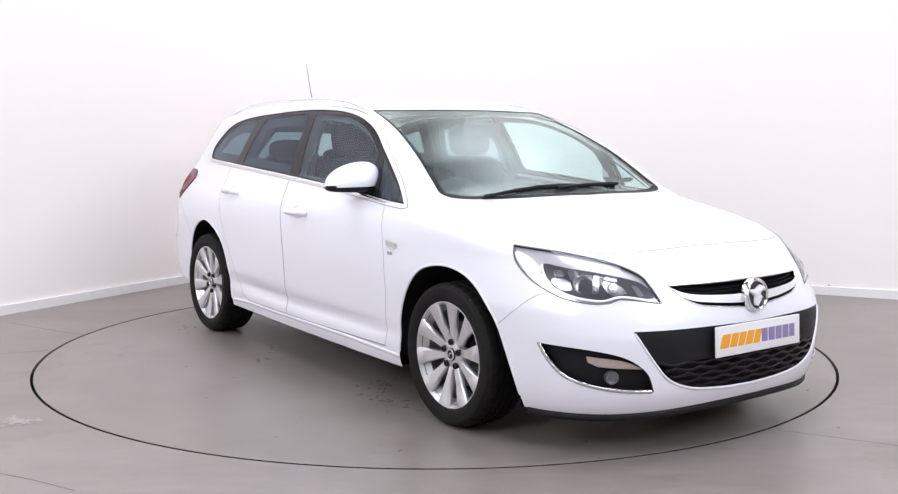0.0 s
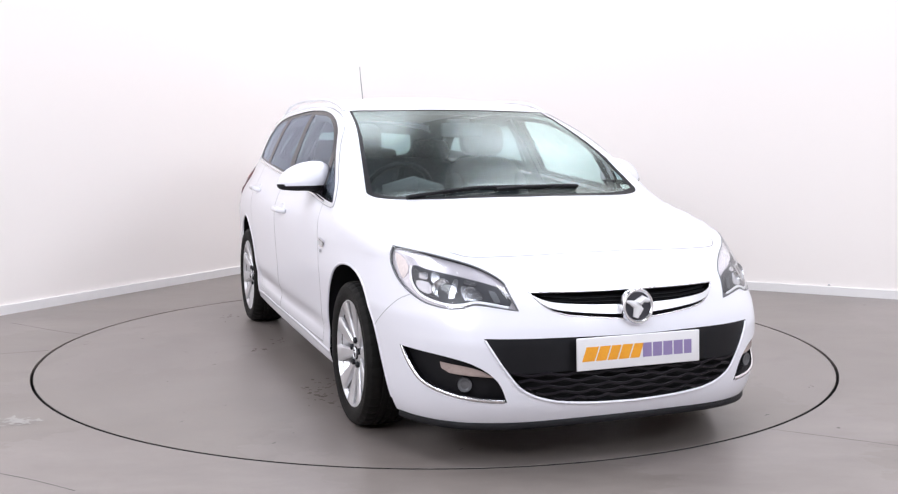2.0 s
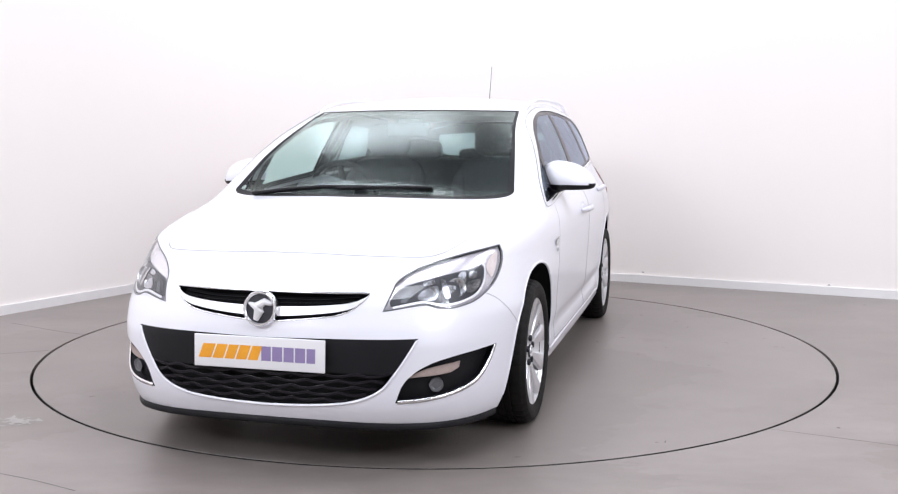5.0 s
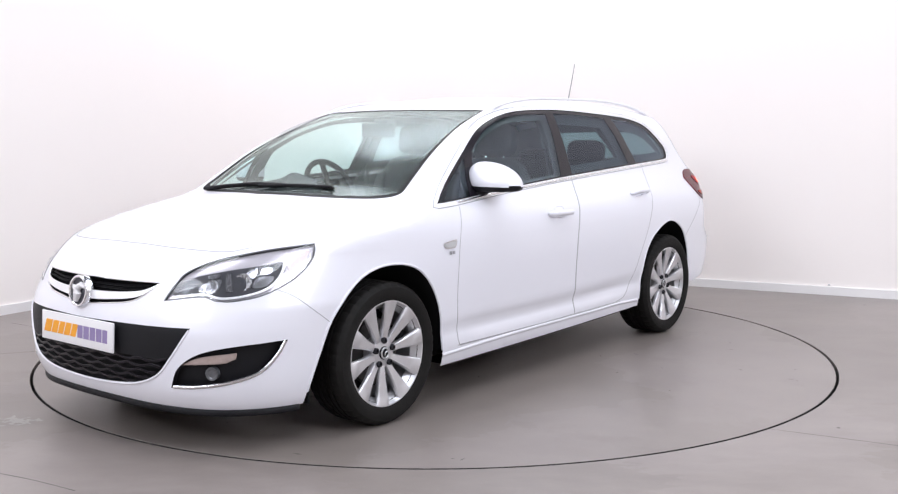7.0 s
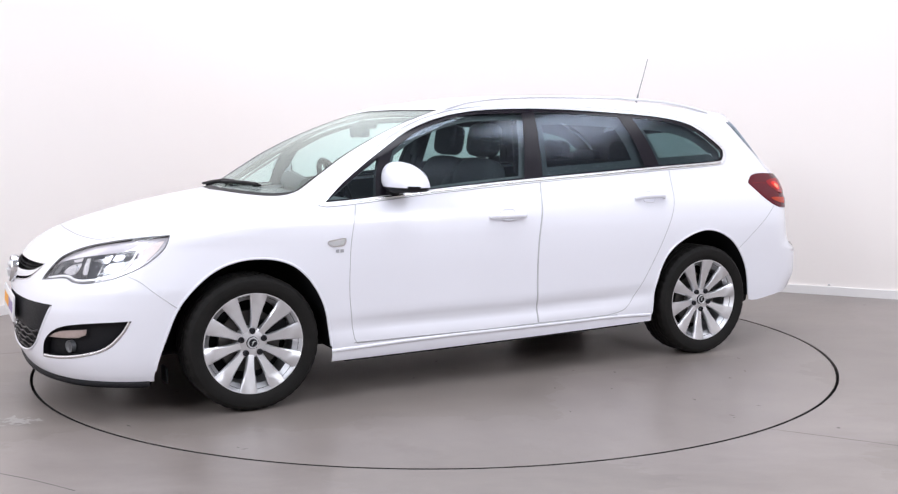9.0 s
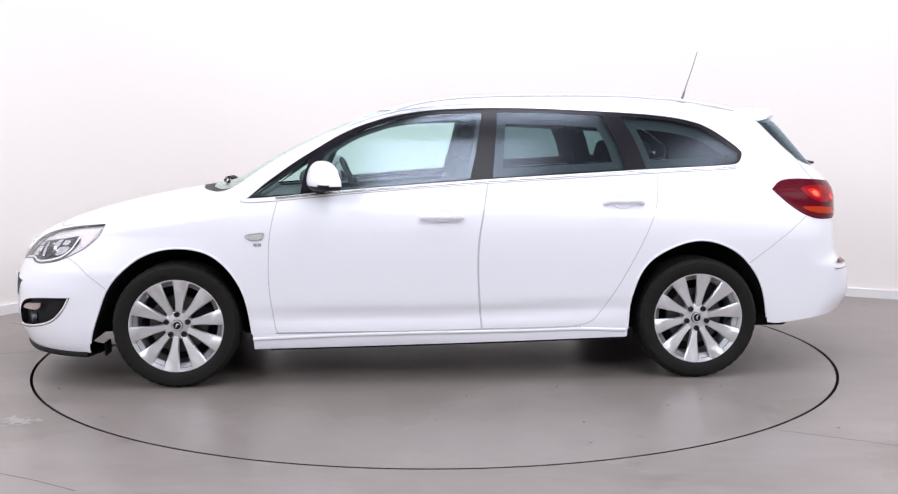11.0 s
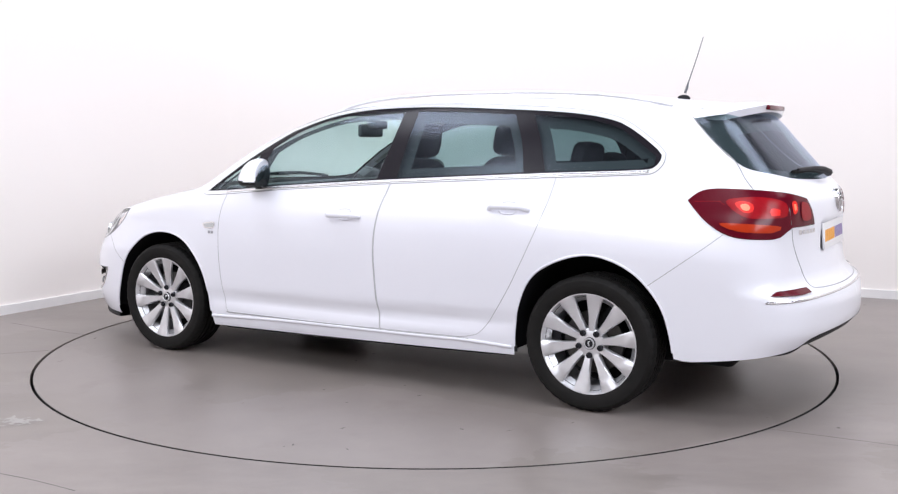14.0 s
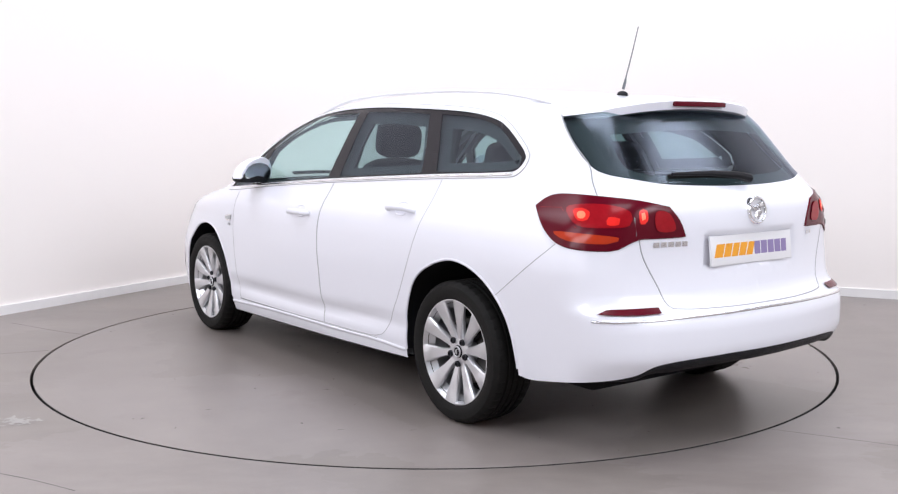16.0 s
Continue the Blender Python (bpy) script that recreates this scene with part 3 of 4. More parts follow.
for side in (1, -1):
    for name, t, mat in glass_parts:
        ob = skin(name, flat, t, wrap, mat, car, side=side, lift=-.003)
        ob.visible_shadow = False
    skin("window_pillar_trim", flat, pillar, wrap, BLACK, car, side=side, lift=-.001, label="gloss black window pillars")
    skin("window_chrome_trim", flat, chrome, wrap, SATIN, car, side=side, lift=.003, label="slim chrome window surround")
    d = skin("front_door", flat, door_f, wrap, PAINT, car, side=side)
    e = skin("rear_door", flat, door_r, wrap, PAINT, car, side=side)
    skin("front_wing", flat, wing, wrap, PAINT, car, side=side)
    skin("rear_quarter_panel", flat, quarter, wrap, PAINT, car, side=side)
    for door, line in ((d, DOOR_F), (e, DOOR_R)):
        ribbon("door_gap", line, wrap, FAINT, door, .004, .0012, side, closed=True)
    ribbon("bumper_gap", F_BUMP, wrap, FAINT, car, .004, .001, side)
    ribbon("bumper_gap", R_BUMP, wrap, FAINT, car, .004, .001, side)
    ribbon("sill_gap", [(s, .276 + .012 * max(0, -s - .3)) for s in np.linspace(.85, -.72, 50)], wrap, SEAM, car, .006, .0016, side)
    ribbon("sill_step", SILL, wrap, PAINT, car, .02, .005, side)
skin("front_bumper", flat, front, wrap, PAINT, car, both=True)
skin("rear_bumper", flat, back, wrap, PAINT, car, both=True)
tailgate = skin("tailgate", flat, gate, wrap, PAINT, car, both=True)
ob = skin("rear_window", flat, rear_glass, wrap, PRIVACY, tailgate, both=True, lift=-.002)
ob.visible_shadow = False
ribbon("tailgate_gap", GATE[:-2], wrap, SEAM, tailgate, .006, .001, both=True)

# upper skin: bonnet, windscreen, roof
SCREEN = ring([(1.315, 0), (1.268, .33), (1.185, .575), (1.115, .690), (1.065, .715)], [(1.065, .715), (.80, .664), (.5, .606), (.245, .574)], [(.245, .574), (.292, .35), (.315, 0)], [(.315, 0), (.8, 0), (1.315, 0)])
SCREEN_IN = ring([(1.255, 0), (1.215, .32), (1.145, .56), (1.075, .686)], [(1.075, .686), (.80, .642), (.5, .588), (.262, .560)], [(.262, .560), (.304, .34), (.325, 0)], [(.325, 0), (.8, 0), (1.255, 0)])
PLAN = EDGE + [(-1.5, 0), (-1, 0), (-.5, 0), (0, 0)]
flat2, tris2 = panels([PLAN, SCREEN, SCREEN_IN], [], 0.035)
mid2 = flat2[tris2].mean(1)
left2 = inside(PLAN, mid2)
in_glass = left2 & inside(SCREEN_IN, mid2)
in_frit = left2 & inside(SCREEN, mid2) & ~in_glass
rest = left2 & ~in_glass & ~in_frit
ob = skin("windscreen", flat2, tris2[in_glass], lid, SCREEN_GLASS, car, both=True, lift=-.003)
ob.visible_shadow = False
skin("windscreen_surround", flat2, tris2[in_frit], lid, PLASTIC, car, both=True, lift=-.002, label="black windscreen surround and scuttle")
hood = rest & (mid2[:, 0] > .9 + .15 * (mid2[:, 1] < .6))
skin("bonnet", flat2, tris2[hood], lid, PAINT, car, both=True)
skin("roof", flat2, tris2[rest & ~hood], lid, PAINT, car, both=True)
for side in (1, -1):
    ribbon("bonnet_side_gap", spline([(1.085, .722), (1.2, .728), (1.4, .716), (1.6, .690), (1.8, .645), (1.90, .61)]), lid, FAINT, car, .004, .001, side)
ribbon("bonnet_gap", spline([(2.044, .0), (2.027, .297), (1.971, .535), (1.90, .61)]), lid, SEAM, car, .006, .001, both=True)


# ---- wheels ----
def build_wheel():
    w = new("wheel", None)
    R = .318
    grooves = [q for c in (.048, .016, -.016, -.048) for q in ((R, c + .006), (R - .007, c + .004), (R - .007, c - .004), (R, c - .006))]
    prof = [(R - .014, .105), (R - .004, .092), (R, .078), *grooves, (R, -.078), (R - .004, -.092), (R - .014, -.105), (.27, -.113), (.235, -.105), (.218, -.085), (.218, .08), (.232, .098), (.25, .108), (.275, .113), (.295, .111)]
    tread = lathe(prof, 168)
    for k, v in enumerate(tread.verts):
        step, (x, y, z) = k // len(prof), v.co
        if abs(y) > .05 and math.hypot(x, z) > R - .02 and step % 4 == (0 if y > 0 else 2):
            v.co = (x * .990, y, z * .990)
        elif abs(y) < .05 and math.hypot(x, z) > R - .002 and (step + int(y * 60)) % 6 == 0:
            v.co = (x * .992, y, z * .992)
    tyre = part("tyre", tread, RUBBER, w, sharp=20)
    rim = part("rim", lathe([(.236, .100), (.238, .092), (.226, .082), (.212, .06), (.205, -.09), (.2, -.09), (.2, .055), (.216, .076), (.226, .092), (.231, .100)], 64), ALLOY, w, "silver alloy rim")
    for k in range(10):
        bm = bmesh.new()
        rows = []
        for r, wd, y, th in ((.045, .017, .068, .03), (.075, .0165, .076, .028), (.12, .021, .083, .022), (.17, .030, .091, .018), (.205, .037, .097, .016), (.231, .042, .1005, .014)):
            rows.append([bm.verts.new((x * wd, yy, r)) for x, yy in ((-1, y - th), (-1, y - .006), (-.78, y), (.78, y), (1, y - .006), (1, y - th))])
        for a, b in zip(rows, rows[1:]):
            for i in range(6):
                bm.faces.new((a[i], a[(i + 1) % 6], b[(i + 1) % 6], b[i]))
        bm.faces.new(rows[0]); bm.faces.new(rows[-1])
        bmesh.ops.rotate(bm, verts=bm.verts, matrix=Matrix.Rotation(2 * math.pi * (k - .2) / 10, 3, "Y"))
        part("spoke", bm, ALLOY, rim)
    part("hub", lathe([(.0001, .074), (.05, .074), (.068, .068), (.074, .055), (.074, .02), (.0001, .02)], 40), ALLOY, rim)
    part("hub_cap", lathe([(.0001, .083), (.024, .082), (.029, .078), (.03, .07), (.0001, .07)], 28), BOLT, rim, "dark centre cap")
    part("cap_ring", lathe([(.019, .082), (.021, .085), (.025, .085), (.027, .081)], 28, False), ALLOY, rim)
    crest = tube([(-.012, .084, .006), (-.004, .085, .008), (.001, .085, .002), (.005, .085, -.010)], [.002, .003, .004, .002], 6)
    part("cap_relief", crest, ALLOY, rim)
    for k in range(5):
        a = 2 * math.pi * (k + .25) / 5 * 1.0 + .0
        b2 = lathe([(.0001, .078), (.007, .078), (.0075, .085), (.012, .085), (.0145, .081), (.0145, .05), (.0001, .05)], 12)
        bmesh.ops.translate(b2, verts=b2.verts, vec=(.056 * math.cos(a), 0, .056 * math.sin(a)))
        part("wheel_bolt", b2, BOLT, rim)
    part("brake_disc", lathe([(.0001, .02), (.145, .02), (.148, .015), (.148, .0), (.0001, .0)], 48), STEEL, w)
    bm = bmesh.new()
    box(bm, .13, .05, .09, (-.115, .015, .05), .012)
    part("brake_caliper", bm, DARK, w)
    part("back_plate", lathe([(.0001, -.06), (.2, -.06), (.2, -.07), (.0001, -.07)], 32), DARK, w)
    return w


w0 = build_wheel()
w0.parent = car
w0.matrix_basis = pose(1.345, .772, .318, 0, 0, 0)
for x, y, turn in ((-1.345, .772, 0), (1.345, -.772, 180), (-1.345, -.772, 180)):
    copy_thing(w0, pose(x, y, .318, 0, 36 * (x < 0), turn))


# ---- the car's details ----
def at(s, z, lift=0.0, side=1):
    """A point on the upright skin and its outward direction."""
    p = wrap(np.array([s]), np.array([z]))
    n = normals_at(p)
    p = (p + n * lift)[0]
    return Vector((p[0], p[1] * side, p[2])), Vector((n[0][0], n[0][1] * side, n[0][2]))


def facing(p, n):
    """A frame at p whose y axis points along n."""
    return Matrix.Translation(p) @ n.to_track_quat("Y", "Z").to_matrix().to_4x4()


def recess(name, poly, depth, mat, parent, side=1, both=False, label=""):
    """A sunken tray of the outline's shape: back and rim in one piece."""
    v, t = panels([poly], [], 0.03)
    t = t[inside(poly, v[t].mean(1))]
    used, idx = np.unique(t, return_inverse=True)
    p = wrap(v[used, 0], v[used, 1])
    p = p - normals_at(p) * depth
    f = [tuple(q) for q in idx.reshape(-1, 3)]
    q = np.array(poly)
    o = wrap(q[:, 0], q[:, 1])
    i = o - normals_at(o) * depth
    verts = list(p) + list(o) + list(i)
    k, n0 = len(q), len(p)
    f += [(n0 + a, n0 + (a + 1) % k, n0 + k + (a + 1) % k, n0 + k + a) for a in range(k) if not (abs(q[a][0] - S_FRONT) < 1e-4 and abs(q[(a + 1) % k][0] - S_FRONT) < 1e-4)]
    verts = np.array(verts)
    m = np.array([1, -1, 1])
    if both:
        f = f + [tuple(len(verts) + j for j in g) for g in f]
        verts = np.concatenate([verts, verts * m])
    elif side < 0:
        verts = verts * m
    return mesh_object(name, verts, f, mat, parent, label, smooth=False)


def apron(name, line, rows, mat, label="", sides=(1, -1), start=0.0):
    """A valance that hangs from a line on the skin; rows of (drop, lift)."""
    verts, faces = [], []
    q = np.array(line)
    grow = np.clip((np.abs(q[:, 0]) - start) / .25, 0, 1)[:, None] if start else 1.0
    for m in sides:
        n0 = len(verts)
        for drop, lift in rows:
            p = wrap(q[:, 0], q[:, 1])
            n = normals_at(p)
            n[:, 2] = 0
            n /= np.linalg.norm(n, axis=1, keepdims=True)
            p = p + (n * lift - np.array([0, 0, drop])) * grow
            verts += list(p * np.array([1, m, 1]))
        k = len(q)
        faces += [(n0 + a * k + i, n0 + a * k + i + 1, n0 + (a + 1) * k + i + 1, n0 + (a + 1) * k + i) for a in range(len(rows) - 1) for i in range(k - 1)]
    return mesh_object(name, verts, faces, mat, car, label)


for side in (1, -1):
    bm = bmesh.new()
    box(bm, .012, .10, .07, (1.722, .715 * side, .185), .005)
    part("wheel_deflector", bm, DARK, car, "black rubber flap ahead of the wheel")
front_low = [p for p in BOTTOM if p[0] > 1.775]
rear_low = [p for p in BOTTOM if p[0] < -2.1]
apron("front_lip", front_low, [(-.004, -.006), (-.002, .003), (.016, .005), (.025, .001), (.028, -.12), (.02, -.3)], PLASTIC, "black plastic front lip")
apron("rear_valance", rear_low, [(-.004, -.004), (.0, .001), (.035, -.03), (.055, -.06), (.065, -.3)], PLASTIC, "black plastic rear valance", start=2.1)
for side in (1, -1):
    apron("sill_flange", [p for p in BOTTOM if -.92 < p[0] < .9], [(0, -.002), (.012, -.02), (.014, -.2)], DARK, sides=(side,))

# upper grille
grille = recess("upper_grille", UPPER, .045, DARK, car, both=True, label="black upper grille with a bright bar")
BAR = ring([(2.272, .676), (2.331, .651), (2.463, .638), (S_FRONT, .634)], [(S_FRONT, .634), (S_FRONT, .62), (S_FRONT, .597)], [(S_FRONT, .597), (2.464, .608), (2.35, .624), (2.306, .644), (2.272, .676)])
patch("grille_bar", BAR, wrap, SATIN, grille, .004, both=True, label="satin chrome grille bar")
for z in (.655, .668):
    ribbon("grille_slat", [(s, z + .012 * max(0, (2.42 - s)) / .15) for s in np.linspace(2.30, S_FRONT, 14)], wrap, PLASTIC, grille, .008, -.012, both=True)
ribbon("grille_rim", spline([(S_FRONT, .687), (2.418, .686), (2.263, .686)])[:-1] + spline([(2.263, .686), (2.315, .635), (2.367, .609), (2.465, .594), (S_FRONT, .578)]), wrap, CHROME, grille, .006, .003, both=True)

# lower grille
lower = recess("lower_grille", LOWER, .05, DARK, car, both=True, label="black honeycomb lower grille")
BLANK = ring([(S_FRONT, .522), (2.388, .525), (2.130, .521)], [(2.130, .521), (2.206, .390)], [(2.206, .390), (2.39, .398), (S_FRONT, .400)], [(S_FRONT, .400), (S_FRONT, .46), (S_FRONT, .522)])
patch("plate_panel", BLANK, wrap, PLASTIC, lower, -.004, both=True, label="plain black plastic panel behind the plate")
low_s = pchip([.26, .268, .285, .325, .395], [2.61, 2.464, 2.34, 2.255, 2.195])
for k in range(5):
    z = .288 + .024 * k
    s0 = float(low_s(z)) + .012
    line = [(s, z + .010 - .011 * abs(math.sin((s - S_FRONT) * 32 + (k % 2) * math.pi / 2))) for s in np.linspace(s0, S_FRONT, 60)]
    ribbon("grille_mesh_bar", line, wrap, BLACK, lower, .011, -.003, both=True)
ribbon("lower_grille_rim", spline([(2.134, .514), (2.200, .393), (2.251, .323), (2.335, .283), (2.464, .266), (S_FRONT, .260)]), wrap, PAINT, lower, .010, .004, both=True)

for side in (1, -1):
    # headlights
    lamp_unit = patch("headlight", HEAD, wrap, PALE_AMBER, car, -.012, side=side, label="clear headlight with chrome reflectors and dark bezel")
    bez = loop([(2.205, .640), (2.175, .700), (2.055, .735), (1.907, .757), (1.835, .768), (1.825, .735), (1.875, .675), (1.94, .648), (2.035, .636), (2.10, .652)])
    patch("indicator", loop([(1.728, .806), (1.775, .792), (1.815, .755), (1.80, .715), (1.765, .745)], .012), wrap, PEACH, lamp_unit, -.010, .02, side=side, label="pale amber indicator reflector")
    patch("bezel", bez, wrap, LAMP_BLACK, lamp_unit, -.008, side=side, label="dark lamp bezel")
    for block in ([(1.872, .742), (1.905, .745), (1.915, .722), (1.878, .722)], [(1.868, .712), (1.925, .708), (1.94, .672), (1.905, .672), (1.878, .688)], [(1.925, .748), (1.955, .742), (1.962, .715), (1.935, .708)],
                  [(2.015, .730), (2.03, .728), (2.025, .660), (2.005, .658)], [(2.045, .706), (2.10, .690), (2.118, .662), (2.06, .658)], [(2.05, .728), (2.095, .718), (2.09, .708), (2.05, .714)]):
        patch("reflector_facet", loop(block, .012), wrap, FACET, lamp_unit, -.005, .02, side=side)
    patch("side_facet", loop([(2.135, .694), (2.155, .690), (2.175, .652), (2.158, .650)], .012), wrap, BEZEL, lamp_unit, -.005, .02, side=side)
    ribbon("chrome_strip", spline([(2.20, .634), (2.10, .650), (2.04, .634), (1.96, .642), (1.89, .666), (1.845, .712), (1.828, .762)]), wrap, SATIN, lamp_unit, .010, -.003, side)
    ribbon("lamp_seal", HEAD, wrap, BEZEL, lamp_unit, .006, .002, side, closed=True)
    for s, z, r in ((2.075, .682, .026), (1.972, .695, .036)):
        p, n = at(s, z, -.010, side)
        bowl = lathe([(.0001, -.006), (r * .35, -.003), (r * .8, .001), (r * .97, .005), (r, .004), (r, -.012), (.0001, -.012)], 24)
        bowl.transform(facing(p, (n + Vector((.7, 0, 0))).normalized()))
        part("reflector", bowl, MIRROR, lamp_unit)
        glow = lathe([(.0001, .016), (r * .22, .012), (r * .26, -.002), (.0001, -.002)], 14)
        glow.transform(facing(p, (n + Vector((.7, 0, 0))).normalized()))
        part("bulb", glow, LENS, lamp_unit)
    cover = patch("lamp_cover", HEAD, wrap, LENS, lamp_unit, .001, side=side)
    cover.visible_shadow = False
    # fog lamps
    fog = recess("fog_lamp_pocket", FOG, .035, PLASTIC, car, side=side, label="black fog lamp pocket with a chrome edge")
    ribbon("chrome_edge", spline([(1.832, .455), (1.862, .398), (1.921, .334), (2.01, .302), (2.11, .286), (2.192, .283)]), wrap, CHROME, fog, .015, .003, side)
    drl = ring([(2.165, .372), (2.10, .405), (1.985, .420)], [(1.985, .420), (1.99, .395), (2.02, .380), (2.165, .372)])
    patch("daytime_lamp", drl, wrap, SMOKY, fog, -.012, side=side)
    patch("lamp_lens", inset(drl, .004), wrap, SMOKY, fog, -.009, side=side)
    p, n = at(2.065, .335, -.03, side)
    bowl = lathe([(.0001, .010), (.016, .008), (.022, .012), (.027, .012), (.027, -.01), (.0001, -.01)], 24)
    bowl.transform(facing(p, (n + Vector((.8, 0, 0))).normalized()))
    part("fog_lamp", bowl, BEZEL, fog)
    # tail lamps
    tail = patch("tail_lamp", TAIL_LAMP, wrap, RED, car, .006, side=side, label="dark red tail lamp with painted, glowing red glints")
    ribbon("lamp_edge", TAIL_LAMP, wrap, RED, tail, .012, .006, side, closed=True)
    patch("red_reflector", loop([(-1.955, .985), (-2.04, 1.003), (-2.13, .998), (-2.192, .975), (-2.186, .925), (-2.10, .915), (-2.005, .922)]), wrap, RED_MID, tail, .0085, side=side)
    # glints painted on the reflectors as bright, self-glowing patches
    patch("lit_segment", loop([(-1.985, .975), (-2.02, .986), (-2.05, .972), (-2.042, .942), (-2.008, .938)], .012), wrap, RED_GLINT, tail, .0105, .02, side=side)
    patch("lit_segment", loop([(-2.115, .955), (-2.155, .950), (-2.15, .928), (-2.11, .926)], .012), wrap, RED_GLINT, tail, .0105, .02, side=side)
    patch("lit_segment", loop([(-2.222, .980), (-2.250, .982), (-2.252, .942), (-2.226, .93)], .012), wrap, RED_GLINT, tail, .009, .02, side=side)
    patch("hot_spot", loop([(-2.003, .968), (-2.025, .974), (-2.036, .962), (-2.028, .946), (-2.008, .948)], .008), wrap, ORANGE_GLINT, tail, .0120, .02, side=side)
    patch("hot_spot", loop([(-2.229, .972), (-2.240, .974), (-2.243, .950), (-2.231, .944)], .008), wrap, ORANGE_GLINT, tail, .0112, .02, side=side)
    ribbon("lens_rib", [(-1.83, .982), (-1.93, .985), (-2.0, .912), (-2.2, .898)], wrap, RED_MID, tail, .005, .0075, side)
    patch("red_segment", loop([(-2.285, .975), (-2.34, .968), (-2.365, .905), (-2.29, .905)], .012), wrap, RED_MID, tail, .010, .02, side=side)
    patch("indicator", loop([(-1.915, .892), (-2.02, .892), (-2.15, .880), (-2.11, .856), (-1.975, .862)]), wrap, AMBER, tail, .009, side=side)
    ribbon("lamp_split", [(-2.207, 1.022), (-2.205, .95), (-2.212, .886)], wrap, BEZEL, tail, .005, .008, side)
    refl = ring([(-2.083, .587), (-2.112, .603), (-2.2, .606), (-2.292, .606)], [(-2.292, .606), (-2.299, .586)], [(-2.299, .586), (-2.2, .584), (-2.083, .587)])
    patch("rear_reflector", refl, wrap, RED, car, .006, .02, side=side, label="slim red bumper reflector")
    ribbon("window_seal", DLO, wrap, SEAM, car, .004, .0035, side, closed=True)
    ribbon("waist_chrome", spline([(.84, .957), (.423, .992), (-.234, 1.037), (-1.041, 1.082), (-1.541, 1.104), (-1.61, 1.11)]), wrap, CHROME, car, .014, .007, side, label="chrome waistline strip")
    for s, z, a, b in ((.0, .859, -.1, .112), (-.93, .923, -1.04, -.828)):
        pts = []
        for k in range(13):
            t = k / 12
            p, n = at(a + (b - a) * t, z, .036 * min(1, math.sin(math.pi * t) * 2.2) + .002, side)
            pts.append(p)
        handle = part("door_handle", tube(pts, [.008] + [.0125] * 11 + [.008], 10, 1.25), PAINT, car)
        dish = loop([(s - .045, z + .004), (s - .035, z + .034), (s + .035, z + .034), (s + .045, z + .004), (s + .03, z - .018), (s - .03, z - .018)], .012)
        ribbon("handle_dish", dish, wrap, PAINT, handle, .010, .003, side, closed=True)
    # side repeater and small script below it
    rep = loop([(.992, .776), (.94, .787), (.898, .788), (.905, .757), (.93, .75), (.975, .752)], .01)
    rp = patch("side_repeater", rep, wrap, CHROME, car, .004, .015, side=side, label="chrome-edged side repeater")
    patch("repeater_lens", inset(rep, .007), wrap, PALE, rp, .0055, .015, side=side)
    for k in range(2):
        s = .942 - .022 * k
        patch("side_script", [(s - .009, .722), (s + .009, .722), (s + .009, .737), (s - .009, .737)], wrap, GREY_PRINT, car, .003, .02, side=side)
    for arch in (ARCH_F, ARCH_R):
        q = np.array([p for p in arch if p[1] > (.295 if p[0] < -1.4 else .26 if p[0] < 1.2 else .215)])
        o = wrap(q[:, 0], q[:, 1])
        rows = [o, o * [1, 0, 1] + [0, .52, 0]]
        k = len(q)
        c = np.array([[o[:, 0].mean(), .52, .33]])
        verts = np.concatenate(rows + [c]) * np.array([1, side, 1])
        faces = [(i, i + 1, k + i + 1, k + i) for i in range(k - 1)] + [(k + i, k + i + 1, 2 * k) for i in range(k - 1)]
        mesh_object("wheel_arch_liner", verts, faces, DARK, car)
        ribbon("arch_lip", q, wrap, PAINT, car, .012, .004, side)
    # a door mirror
    bm = bmesh.new()
    bmesh.ops.create_uvsphere(bm, u_segments=32, v_segments=20, radius=1)
    for v in bm.verts:
        x, y, z = v.co
        k = (abs(x) ** 2.6 + abs(y) ** 2.6 + abs(z) ** 2.6) ** (-1 / 2.6)
        x, y, z = x * k, y * k, z * k
        tall = 1 - .16 * y - .10 * y * y
        v.co = (max(x, -.42) * .092 * (1 - .2 * max(0, z) - .12 * abs(y)), y * .132 - .018 * z, max(z, -.75) * (.098 if z > 0 else .060) * tall - .006 - .006 * y)
    dark_side = [(c.z < -.023 or c.x < -.034) for c in (f.calc_center_median() for f in bm.faces)]
    home = pose(.585, .902 * side, 1.050, 0, 0, 22 * side) @ Matrix.Diagonal((1, side, 1, 1))
    mirror_top = bm.copy()
    bmesh.ops.delete(mirror_top, geom=[f for f, low in zip(mirror_top.faces, dark_side) if low], context="FACES")
    bmesh.ops.delete(bm, geom=[f for f, low in zip(bm.faces, dark_side) if not low], context="FACES")
    for b in (bm, mirror_top):
        b.transform(home)
    shell = part("door_mirror", mirror_top, PAINT, car, "white door mirror with a black base")
    part("mirror_base", bm, PLASTIC, shell, "black plastic underside")
    arm = tube([(.64, .80 * side, .985), (.62, .835 * side, .997), (.595, .875 * side, 1.012)], [.045, .034, .03], 12, .6)
    part("mirror_arm", arm, PLASTIC, shell)
    bm = bmesh.new()
    bmesh.ops.create_circle(bm, cap_ends=True, segments=28, radius=1)
